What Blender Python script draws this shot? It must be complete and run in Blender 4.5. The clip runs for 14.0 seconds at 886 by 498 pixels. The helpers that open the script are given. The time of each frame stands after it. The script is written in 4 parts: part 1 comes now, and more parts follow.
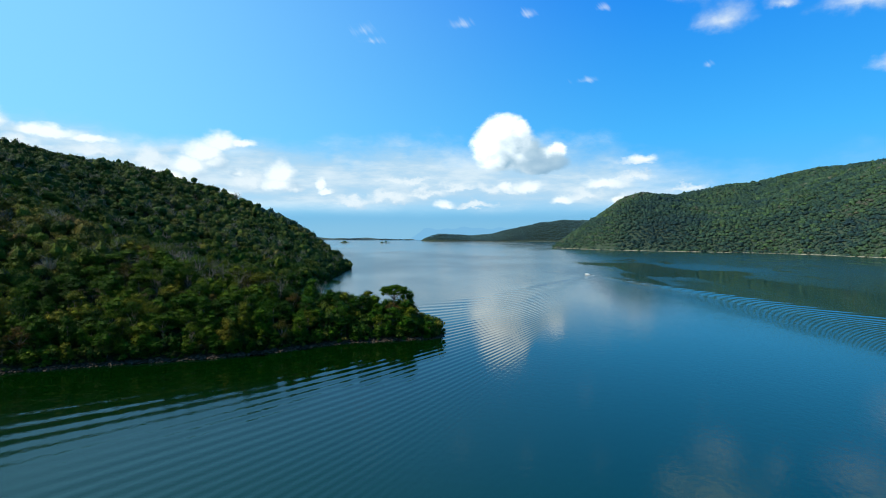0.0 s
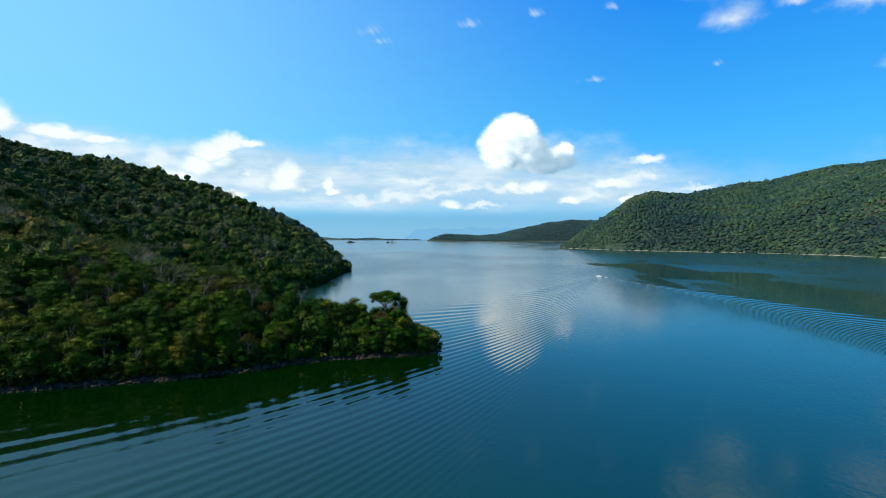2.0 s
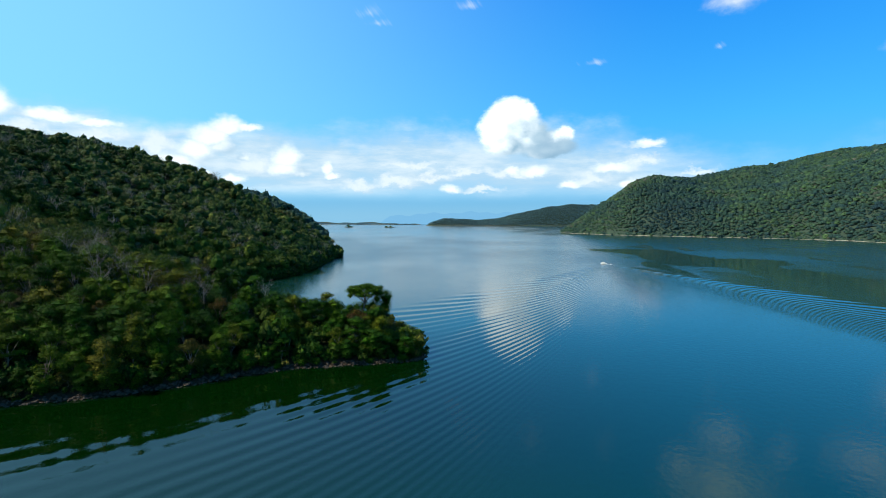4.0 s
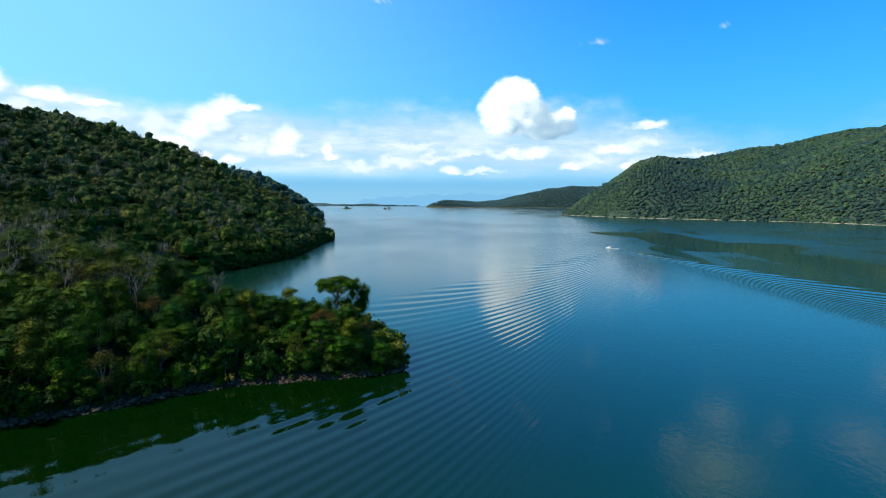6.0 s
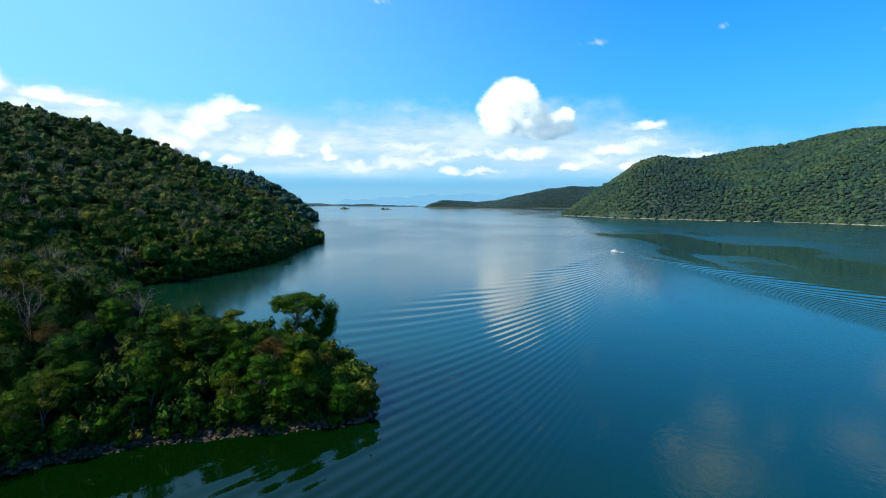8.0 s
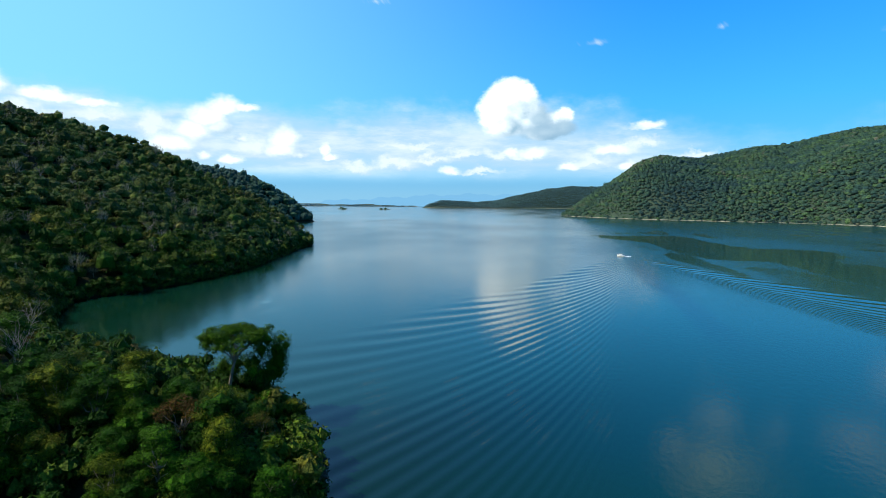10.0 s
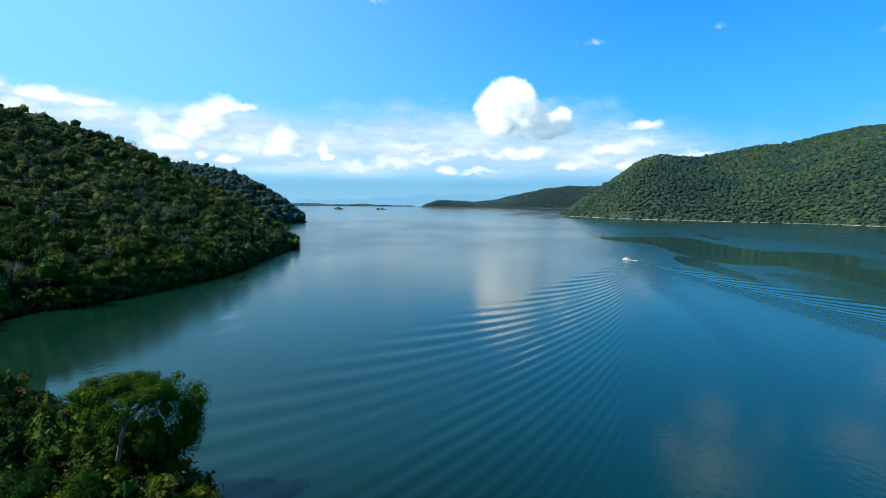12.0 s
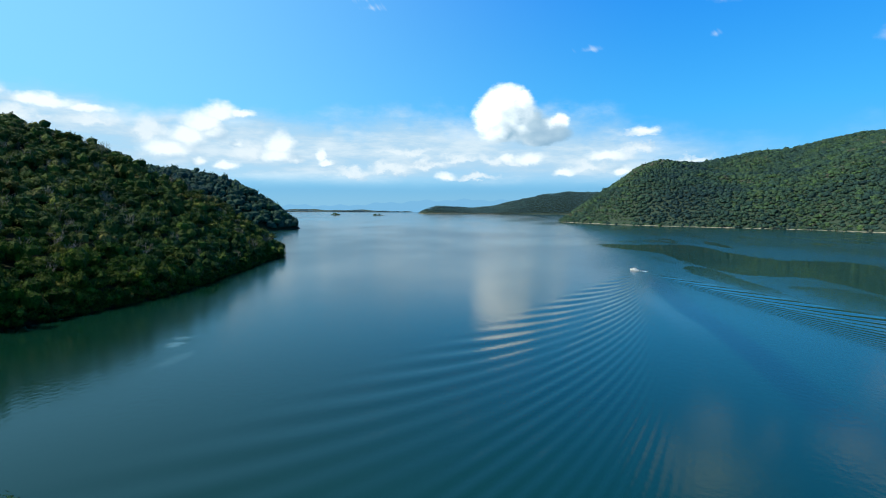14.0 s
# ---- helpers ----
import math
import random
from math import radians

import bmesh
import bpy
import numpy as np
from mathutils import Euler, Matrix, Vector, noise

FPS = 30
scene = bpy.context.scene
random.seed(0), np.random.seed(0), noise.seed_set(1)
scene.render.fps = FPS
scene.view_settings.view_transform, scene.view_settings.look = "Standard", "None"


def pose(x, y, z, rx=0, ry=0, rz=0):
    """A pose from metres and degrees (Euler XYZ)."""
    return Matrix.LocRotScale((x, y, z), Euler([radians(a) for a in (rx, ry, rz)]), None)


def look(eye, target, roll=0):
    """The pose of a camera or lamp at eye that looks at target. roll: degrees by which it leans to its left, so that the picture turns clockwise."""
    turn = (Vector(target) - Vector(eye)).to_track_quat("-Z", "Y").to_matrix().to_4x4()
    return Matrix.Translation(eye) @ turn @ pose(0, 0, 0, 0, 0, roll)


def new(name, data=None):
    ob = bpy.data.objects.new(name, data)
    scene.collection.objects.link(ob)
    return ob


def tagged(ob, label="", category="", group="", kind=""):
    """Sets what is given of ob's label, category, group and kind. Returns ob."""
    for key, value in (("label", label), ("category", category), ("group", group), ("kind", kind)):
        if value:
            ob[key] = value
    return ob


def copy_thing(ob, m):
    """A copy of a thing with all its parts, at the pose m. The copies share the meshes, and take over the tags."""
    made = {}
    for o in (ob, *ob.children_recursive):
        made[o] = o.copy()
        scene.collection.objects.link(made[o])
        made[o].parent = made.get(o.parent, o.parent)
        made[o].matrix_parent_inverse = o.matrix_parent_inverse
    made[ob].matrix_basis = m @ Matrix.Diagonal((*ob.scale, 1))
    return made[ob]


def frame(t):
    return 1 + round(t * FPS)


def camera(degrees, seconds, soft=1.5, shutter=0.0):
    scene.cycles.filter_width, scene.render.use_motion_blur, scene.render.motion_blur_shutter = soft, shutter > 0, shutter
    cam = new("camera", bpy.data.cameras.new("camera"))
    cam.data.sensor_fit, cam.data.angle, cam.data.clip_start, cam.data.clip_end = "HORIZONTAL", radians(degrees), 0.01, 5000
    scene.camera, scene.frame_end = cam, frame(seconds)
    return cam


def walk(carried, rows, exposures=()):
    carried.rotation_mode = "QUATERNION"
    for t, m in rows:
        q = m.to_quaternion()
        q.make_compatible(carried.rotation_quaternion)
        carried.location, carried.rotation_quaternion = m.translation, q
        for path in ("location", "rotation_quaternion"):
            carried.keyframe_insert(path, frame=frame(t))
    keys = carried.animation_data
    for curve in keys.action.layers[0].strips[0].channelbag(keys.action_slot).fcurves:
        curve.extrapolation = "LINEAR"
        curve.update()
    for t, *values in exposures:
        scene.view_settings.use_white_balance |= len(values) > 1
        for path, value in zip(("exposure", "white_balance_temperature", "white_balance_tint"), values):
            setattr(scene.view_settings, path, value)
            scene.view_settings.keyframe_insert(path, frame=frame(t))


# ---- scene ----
cam = camera(79.8, 14.0, soft=0.9)
PATH = [
    (0, (0.394, 1.175, 31.336), (0.151, 3.16, 31.289), 0.1),
    (0.5, (0.375, 6.982, 31.253), (0.121, 8.965, 31.207), 0.1),
    (1, (0.383, 12.774, 31.189), (0.119, 14.756, 31.143), 0.1),
    (1.5, (0.412, 18.497, 31.129), (0.143, 20.478, 31.082), 0.1),
    (2, (0.418, 24.202, 31.07), (0.149, 26.183, 31.023), 0.1),
    (2.5, (0.356, 29.891, 31.056), (0.087, 31.872, 31.01), 0.1),
    (3, (0.365, 35.678, 31.083), (0.096, 37.66, 31.036), 0.2),
    (3.2, (0.362, 37.974, 31.081), (0.094, 39.955, 31.027), 0.2),
    (5.5, (0.146, 64.063, 30.997), (-0.121, 66.038, 30.823), 0.2),
    (6, (0.193, 69.672, 30.97), (-0.073, 71.646, 30.796), 0.3),
    (6.5, (0.163, 75.179, 30.953), (-0.103, 77.154, 30.78), 0.2),
    (7, (0.219, 80.745, 30.964), (-0.046, 82.72, 30.792), 0.2),
    (7.5, (0.214, 86.218, 30.927), (-0.051, 88.193, 30.754), 0.2),
    (8, (0.183, 91.809, 30.974), (-0.08, 93.785, 30.801), 0.3),
    (10.5, (-0.11, 119.932, 31.822), (-0.369, 121.908, 31.649), 0.3),
    (11, (-0.201, 125.44, 31.872), (-0.458, 127.416, 31.699), 0.3),
    (11.5, (-0.293, 130.896, 31.904), (-0.548, 132.872, 31.73), 0.3),
    (12, (-0.368, 136.375, 31.936), (-0.62, 138.351, 31.762), 0.3),
    (12.5, (-0.47, 141.893, 31.958), (-0.72, 143.869, 31.783), 0.3),
    (13, (-0.545, 147.491, 31.98), (-0.793, 149.468, 31.805), 0.4),
    (13.5, (-0.605, 153.177, 32.001), (-0.85, 155.154, 31.829), 0.3),
    (14, (-0.619, 158.975, 31.996), (-0.865, 160.954, 31.844), 0.3),
]
walk(cam, [(t, look(eye, target, roll)) for t, eye, target, roll in PATH],
     exposures=[(0.0, 0.26), (3.2, 0.28), (5.3, 0.42), (11.0, 0.40), (13.0, 0.34), (14.0, 0.27)])

# ---- light ----
SUN_AZ, SUN_EL = -102.0, 46.0          # degrees from +Y, clockwise; above the horizon
sun = new("sun", bpy.data.lights.new("sun", "SUN"))
sun.data.energy, sun.data.angle, sun.data.color = 5.0, radians(0.5), (1.0, 0.91, 0.74)
sa, se = radians(SUN_AZ), radians(SUN_EL)
SUN_DIR = Vector((math.sin(sa) * math.cos(se), math.cos(sa) * math.cos(se), math.sin(se)))
sun.matrix_world = look(SUN_DIR * 100, (0, 0, 0))


# ---- node helpers ----
class Nodes:
    """Short notation for the nodes of one tree."""

    def __init__(self, tree):
        self.tree = tree

    def add(self, kind, **props):
        n = self.tree.nodes.new(kind)
        for k, v in props.items():
            setattr(n, k, v)
        return n

    def put(self, socket, v):
        if isinstance(v, bpy.types.NodeSocket):
            self.tree.links.new(v, socket)
        elif isinstance(v, tuple) and len(socket.default_value) == 4 and len(v) == 3:
            socket.default_value = (*v, 1)
        else:
            socket.default_value = v

    def m(self, op, a, b=None, c=None, clamp=False):
        n = self.add("ShaderNodeMath", operation=op, use_clamp=clamp)
        for s, v in zip(n.inputs, (a, b, c)):
            if v is not None:
                self.put(s, v)
        return n.outputs[0]

    def vm(self, op, a, b=None):
        n = self.add("ShaderNodeVectorMath", operation=op)
        self.put(n.inputs[0], a)
        if b is not None:
            self.put(n.inputs[1], b)
        return n.outputs[0]

    def step(self, v, lo, hi, a=0.0, b=1.0):
        n = self.add("ShaderNodeMapRange", interpolation_type="SMOOTHSTEP")
        for k, x in zip(("Value", "From Min", "From Max", "To Min", "To Max"), (v, lo, hi, a, b)):
            self.put(n.inputs[k], x)
        return n.outputs[0]

    def noise(self, vec, scale, detail=3.0, rough=0.55, distort=0.0):
        n = self.add("ShaderNodeTexNoise")
        self.put(n.inputs["Vector"], vec)
        for k, x in (("Scale", scale), ("Detail", detail), ("Roughness", rough), ("Distortion", distort)):
            n.inputs[k].default_value = x
        return n.outputs[0]

    def mix(self, f, a, b, blend="MIX"):
        n = self.add("ShaderNodeMix", data_type="RGBA", blend_type=blend)
        self.put(n.inputs[0], f)
        self.put(n.inputs[6], a)
        self.put(n.inputs[7], b)
        return n.outputs[2]

    def ramp(self, f, *stops):
        n = self.add("ShaderNodeValToRGB")
        e = n.color_ramp.elements
        while len(e) < len(stops):
            e.new(0.5)
        for el, (p, c) in zip(e, stops):
            el.position, el.color = p, (*c, 1)
        self.put(n.inputs[0], f)
        return n.outputs[0]

    def xyz(self, x, y, z):
        n = self.add("ShaderNodeCombineXYZ")
        for s, v in zip(n.inputs, (x, y, z)):
            self.put(s, v)
        return n.outputs[0]

    def split(self, v):
        n = self.add("ShaderNodeSeparateXYZ")
        self.put(n.inputs[0], v)
        return n.outputs[0], n.outputs[1], n.outputs[2]


# ---- sky with its clouds ----
world = bpy.data.worlds.new("sky")
scene.world = world
world.use_nodes = True
N = Nodes(world.node_tree)
sky = N.add("ShaderNodeTexSky", sky_type="NISHITA", sun_disc=False, sun_elevation=se, sun_rotation=sa,
            air_density=1.0, dust_density=0.6, ozone_density=4.0, altitude=100)
hue = N.add("ShaderNodeHueSaturation")
hue.inputs["Saturation"].default_value = 1.15
hue.inputs["Value"].default_value = 0.9
N.put(hue.inputs["Color"], N.mix(1.0, sky.outputs[0], (0.50, 0.92, 1.28), "MULTIPLY"))
way = N.add("ShaderNodeTexCoord").outputs["Generated"]
wx, wy, wz = N.split(way)
az = N.m("MULTIPLY", N.m("ARCTAN2", wx, wy), 180 / math.pi)
el = N.m("MULTIPLY", N.m("ARCSINE", wz), 180 / math.pi)
color = hue.outputs[0]
# thin summer haze in the blue: paler and less saturated towards the horizon
blue = N.ramp(N.m("DIVIDE", el, 90.0), (0.0, (0.95, 2.8, 4.5)), (0.11, (0.44, 2.7, 5.3)), (0.27, (0.10, 1.5, 5.4)), (0.42, (0.14, 1.4, 3.4)), (1.0, (0.12, 0.8, 2.3)))
color = N.mix(0.7, color, blue)
# bright haze on the sunward side
sunward = N.m("COSINE", N.m("MULTIPLY", N.m("SUBTRACT", az, SUN_AZ), math.pi / 180))
color = N.mix(N.m("MULTIPLY", N.step(sunward, -0.53, 0.82, 0.0, 0.74), N.step(el, 52.0, 20.0, 0.2, 1.0)), color, (1.9, 4.5, 6.0))
# white veil behind the heaped clouds, ragged at its upper edge
ragged = N.m("MULTIPLY", N.m("SUBTRACT", N.noise(N.xyz(N.m("MULTIPLY", az, 0.09), N.m("MULTIPLY", el, 0.16), 3.0), 1.0, 6.0, 0.6), 0.5), 9.0)
top = N.m("ADD", el, N.m("ADD", ragged, N.m("MULTIPLY", N.step(az, 2.0, 20.0), 3.4)))
veil_n = N.noise(N.xyz(N.m("MULTIPLY", az, 0.10), N.m("MULTIPLY", el, 0.42), 6.0), 1.0, 6.0, 0.6)
veil = N.m("MULTIPLY", N.step(top, 11.2, 7.2, 0.0, 1.0), N.step(veil_n, 0.25, 0.58, 0.66, 1.0))
veil = N.m("MULTIPLY", veil, N.m("MULTIPLY", N.step(el, 1.6, 4.2, 0.1, 1.0), N.step(az, 24.0, 8.0, 0.3, 1.0)))
color = N.mix(veil, color, N.mix(N.step(veil_n, 0.42, 0.66), (2.7, 3.95, 4.95), (3.9, 4.8, 5.4)))
# blue distance haze low over the water
low = N.m("ADD", el, N.m("MULTIPLY", ragged, 0.08))
color = N.mix(N.step(low, 3.3, 1.7, 0.0, 0.85), color, N.mix(N.step(el, 0.2, 2.6), (1.35, 2.95, 4.25), (1.0, 2.7, 4.3)))
# az, el, half width, half height, crispness, strength, greyness of each cloud
CUMULUS = [
    (-0.8, 11.1, 2.2, 2.0, 3, 1, 0), (-2.0, 9.4, 2.1, 2.5, 3, 1, 0), (0.4, 9.6, 2.4, 2.6, 3, 1, 0), (4.6, 8.9, 1.25, 1.0, 3, 1, 0),
    (3.2, 8.4, 2.2, 1.5, 3, 1, 0), (-1.2, 8.2, 2.3, 1.7, 3, 1, 0), (1.8, 8.4, 2.4, 1.9, 3, 1, 0), (0.9, 10.8, 1.5, 1.5, 3, 1, 0), (2.8, 7.4, 2.6, 1.1, 3, 1, 0),
]
CUMULUS_BASE = [(3.2, 7.5, 2.7, 1.3, 1, 1, 1), (4.7, 7.8, 1.6, 1.2, 1, 1, 1), (2.5, 8.6, 1.3, 1.3, 1, 0.8, 1)]
BANK = [
    (10.2, 5.6, 2.6, 1.1, 1.4, 1, 0), (12.8, 6.2, 2.2, 0.7, 1.4, 1, 0), (8.0, 4.5, 2.4, 0.8, 1.2, 0.9, 0), (12.9, 7.9, 2.2, 0.5, 1.2, 0.9, 0),
    (17.6, 5.1, 2.6, 0.45, 1, 0.8, 0), (-1.0, 5.3, 3.2, 0.7, 1.2, 0.9, 0), (-5.5, 5.4, 3.4, 0.7, 1.2, 0.8, 0), (-9.5, 4.9, 3.4, 0.8, 1, 0.9, 0),
    (-13.0, 4.2, 3.0, 0.8, 1, 0.9, 0), (-17.0, 3.9, 3.0, 0.7, 1, 0.8, 0), (-3.9, 3.6, 2.8, 0.45, 1.4, 0.9, 0), (-11.0, 6.4, 3.4, 0.5, 1, 0.8, 0),
    (-36.5, 7.4, 2.6, 1.2, 1, 0.9, 0), (-40.4, 7.8, 3.2, 0.9, 1, 0.9, 0), (-45.6, 7.8, 3.2, 0.9, 1.2, 0.9, 0), (-51.3, 8.5, 2.2, 1.8, 1.6, 0.9, 0),
    (-27.2, 5.6, 2.4, 1.5, 1.2, 0.9, 0), (-33.6, 6.0, 3.0, 1.8, 1.2, 1, 0),
]
HEAPS = [
    (-29.9, 9.2, 1.6, 0.95, 2, 1, 0), (-27.9, 9.35, 1.2, 0.4, 2, 1, 0), (-31.3, 8.1, 1.9, 1.2, 2, 1, 0), (-32.6, 6.8, 2.1, 1.3, 2, 1, 0),
    (-34.4, 5.6, 2.0, 1.0, 2, 1, 0), (-30.4, 7.2, 1.3, 1.0, 2, 1, 0), (-24.1, 6.4, 1.2, 1.25, 2, 1, 0), (-24.3, 5.3, 1.6, 0.8, 2, 1, 0),
    (-22.8, 5.1, 1.0, 0.6, 2, 1, 0), (-20.3, 5.4, 0.5, 0.7, 2, 1, 0), (-19.6, 4.8, 0.8, 0.35, 2, 1, 0), (-31.9, 4.6, 0.75, 0.5, 2, 1, 0),
    (-29.5, 4.2, 1.1, 0.45, 2, 1, 0), (-28.2, 6.5, 0.6, 0.45, 2, 0.9, 0), (-44.2, 9.0, 2.4, 0.6, 2, 1, 0), (-40.8, 8.7, 1.7, 0.35, 2, 1, 0),
    (-47.8, 9.6, 1.2, 1.3, 2, 1, 0), (-7.0, 3.45, 1.1, 0.5, 2, 1, 0), (2.0, 5.3, 1.2, 0.6, 2, 1, 0), (-0.6, 5.4, 0.7, 0.45, 2, 0.9, 0),
    (11.2, 4.1, 1.1, 0.5, 2, 1, 0), (5.4, 3.9, 1.1, 0.5, 2, 0.9, 0), (9.6, 5.6, 1.5, 0.6, 2, 1, 0), (13.3, 8.0, 1.3, 0.4, 2, 0.9, 0),
]
HIGH = [
    (20.8, 24.4, 6.0, 4.6, 1.3, 1, 0), (20.4, 19.9, 2.8, 1.7, 1, 0.7, 0), (17.0, 23.2, 2.4, 1.8, 1, 0.9, 0), (25.2, 20.4, 1.6, 0.9, 0.8, 0.8, 0),
    (31.4, 19.6, 3.8, 1.7, 1.4, 0.9, 0), (34.0, 20.8, 3.4, 2.0, 1.4, 0.9, 0), (33.0, 14.2, 2.0, 1.1, 1.3, 0.9, 0),
]
WISPS = [
    (-16.0, 21.2, 1.3, 0.9, 0.8, 0.6, 0), (-15.1, 20.3, 1.1, 0.5, 0.8, 0.6, 0), (-5.5, 22.0, 1.2, 0.6, 0.8, 0.5, 0), (7.6, 16.2, 1.2, 0.4, 0.7, 0.4, 0),
    (9.2, 22.7, 1.0, 0.5, 0.7, 0.4, 0), (1.5, 22.7, 1.0, 0.5, 0.7, 0.4, 0), (18.9, 16.5, 0.5, 0.4, 0.8, 0.3, 0),
]
OVERHEAD = [(-62.0, 20.0, 9.0, 3.0, 1.0, 0.6, 0.2), (52.0, 16.0, 7.0, 4.0, 1.3, 0.9, 0.2), (66.0, 30.0, 9.0, 5.0, 1.3, 0.9, 0.2)]


def heap(clouds, a, e, bumps, gain, da=0.5, de=-0.4):
    """How deep a direction lies inside any of the clouds; under 0 is outside."""
    deep = None
    for caz, cel, cw, ch, crisp, strength, grey in clouds:
        u = N.m("MULTIPLY", N.m("SUBTRACT", a, caz + da), 1 / cw)
        v = N.m("MULTIPLY", N.m("SUBTRACT", e, cel + de), 1 / ch)
        v = N.m("ADD", v, N.m("MULTIPLY", N.m("MINIMUM", v, 0.0), 0.6))
        r = N.m("SQRT", N.m("ADD", N.m("MULTIPLY", u, u), N.m("MULTIPLY", v, v)))
        d = N.m("MULTIPLY", N.m("SUBTRACT", 1.15, r), 0.5 + 0.5 * strength)
        deep = d if deep is None else N.m("SMOOTH_MAX", deep, d, 0.12)
    return N.m("ADD", deep, N.m("MULTIPLY", N.m("SUBTRACT", bumps, 0.5), gain))


def billows(a, e):
    """Round heaped bumps at two sizes."""
    p = N.xyz(N.m("MULTIPLY", a, 0.55), N.m("MULTIPLY", e, 0.75), 1.7)
    return N.m("ADD", N.m("MULTIPLY", N.noise(p, 1.0, 6.0, 0.55), 0.75), N.m("MULTIPLY", N.noise(p, 0.35, 2.0, 0.5), 0.3))


def warped(a, e, k):
    """The direction pushed about by turbulence, so that outlines billow."""
    p = N.xyz(N.m("MULTIPLY", a, 0.42), N.m("MULTIPLY", e, 0.55), 4.0)
    q = N.xyz(N.m("MULTIPLY", a, 0.42), N.m("MULTIPLY", e, 0.55), 9.0)
    wa = N.m("MULTIPLY", N.m("SUBTRACT", N.noise(p, 1.0, 7.0, 0.66), 0.5), 5.5 * k)
    we = N.m("MULTIPLY", N.m("SUBTRACT", N.noise(q, 1.0, 7.0, 0.62), 0.5), 4.5 * k)
    return N.m("ADD", a, wa), N.m("ADD", e, we)


def cloud_layer(under, clouds, gain, soft, strength, shade, lit_color, k, warp=0.7, reach=1.0, base=0.72):
    """Clouds over the sky: white towards the sun, grey-blue on the far side of each heap."""
    da, de = 0.5 * warp, -0.4 * warp
    a1, e1 = warped(az, el, warp)
    here = heap(clouds, a1, e1, billows(az, el), gain, da, de)
    a2, e2 = N.m("SUBTRACT", az, 0.9 * reach), N.m("ADD", el, 0.8 * reach)
    a3, e3 = warped(a2, e2, warp)
    sunward = heap(clouds, a3, e3, billows(a2, e2), gain, da, de)
    lit = N.m("MULTIPLY_ADD", N.m("SUBTRACT", here, sunward), k, base, clamp=True)
    dens = N.m("MULTIPLY", N.step(here, 0.0, soft), strength)
    return N.mix(dens, under, N.mix(lit, shade, lit_color))


color = cloud_layer(color, BANK, 1.5, 1.0, 0.9, (2.7, 3.85, 4.8), (4.6, 5.25, 5.6), 0.75, 0.7, 1.4, 0.42)
HEAPS = [(a, e, 1.3 * w, 1.3 * h, *rest) for a, e, w, h, *rest in HEAPS]
color = cloud_layer(color, HEAPS, 1.1, 0.8, 1.0, (2.6, 3.75, 4.7), (5.3, 5.9, 6.1), 1.0, 0.32, 1.5, 0.5)
color = cloud_layer(color, CUMULUS, 1.15, 0.5, 1.0, (1.9, 3.0, 3.85), (6.6, 7.3, 7.5), 0.75, 0.26, 2.0, 0.46)
color = cloud_layer(color, CUMULUS_BASE, 1.0, 0.7, 0.9, (1.5, 2.6, 3.6), (2.4, 3.5, 4.3), 0.6, 0.3, 1.0, 0.3)
color = cloud_layer(color, HIGH, 1.3, 1.5, 1.0, (2.2, 3.4, 4.5), (4.4, 5.0, 5.4), 0.6, 0.4, 1.6, 0.5)
color = cloud_layer(color, OVERHEAD, 1.5, 1.5, 0.4, (3.3, 4.2, 4.6), (5.4, 6.0, 6.0), 0.5, 0.6)
wisp = N.noise(N.xyz(N.m("MULTIPLY_ADD", el, 0.7, N.m("MULTIPLY", az, 0.9)), N.m("MULTIPLY_ADD", az, 0.25, N.m("MULTIPLY", el, 0.3)), 5.0), 1.0, 6.0, 0.65)
color = N.mix(N.m("MULTIPLY", N.step(heap(WISPS, az, el, wisp, 3.2), 0.0, 1.3), 0.5), color, (4.6, 5.2, 5.6))
bg = world.node_tree.nodes["Background"]
bg.inputs[1].default_value = 0.15
N.put(bg.inputs[0], color)


# ---- materials ----
def material(name):
    m = bpy.data.materials.new(name)
    m.use_nodes = True
    n = Nodes(m.node_tree)
    return m, n, m.node_tree.nodes["Principled BSDF"]


def bumped(n, p, height, strength, distance):
    b = n.add("ShaderNodeBump")
    n.put(b.inputs["Height"], height)
    b.inputs["Strength"].default_value, b.inputs["Distance"].default_value = strength, distance
    n.put(p.inputs["Normal"], b.outputs[0])


def place(n):
    return n.add("ShaderNodeNewGeometry").outputs["Position"]


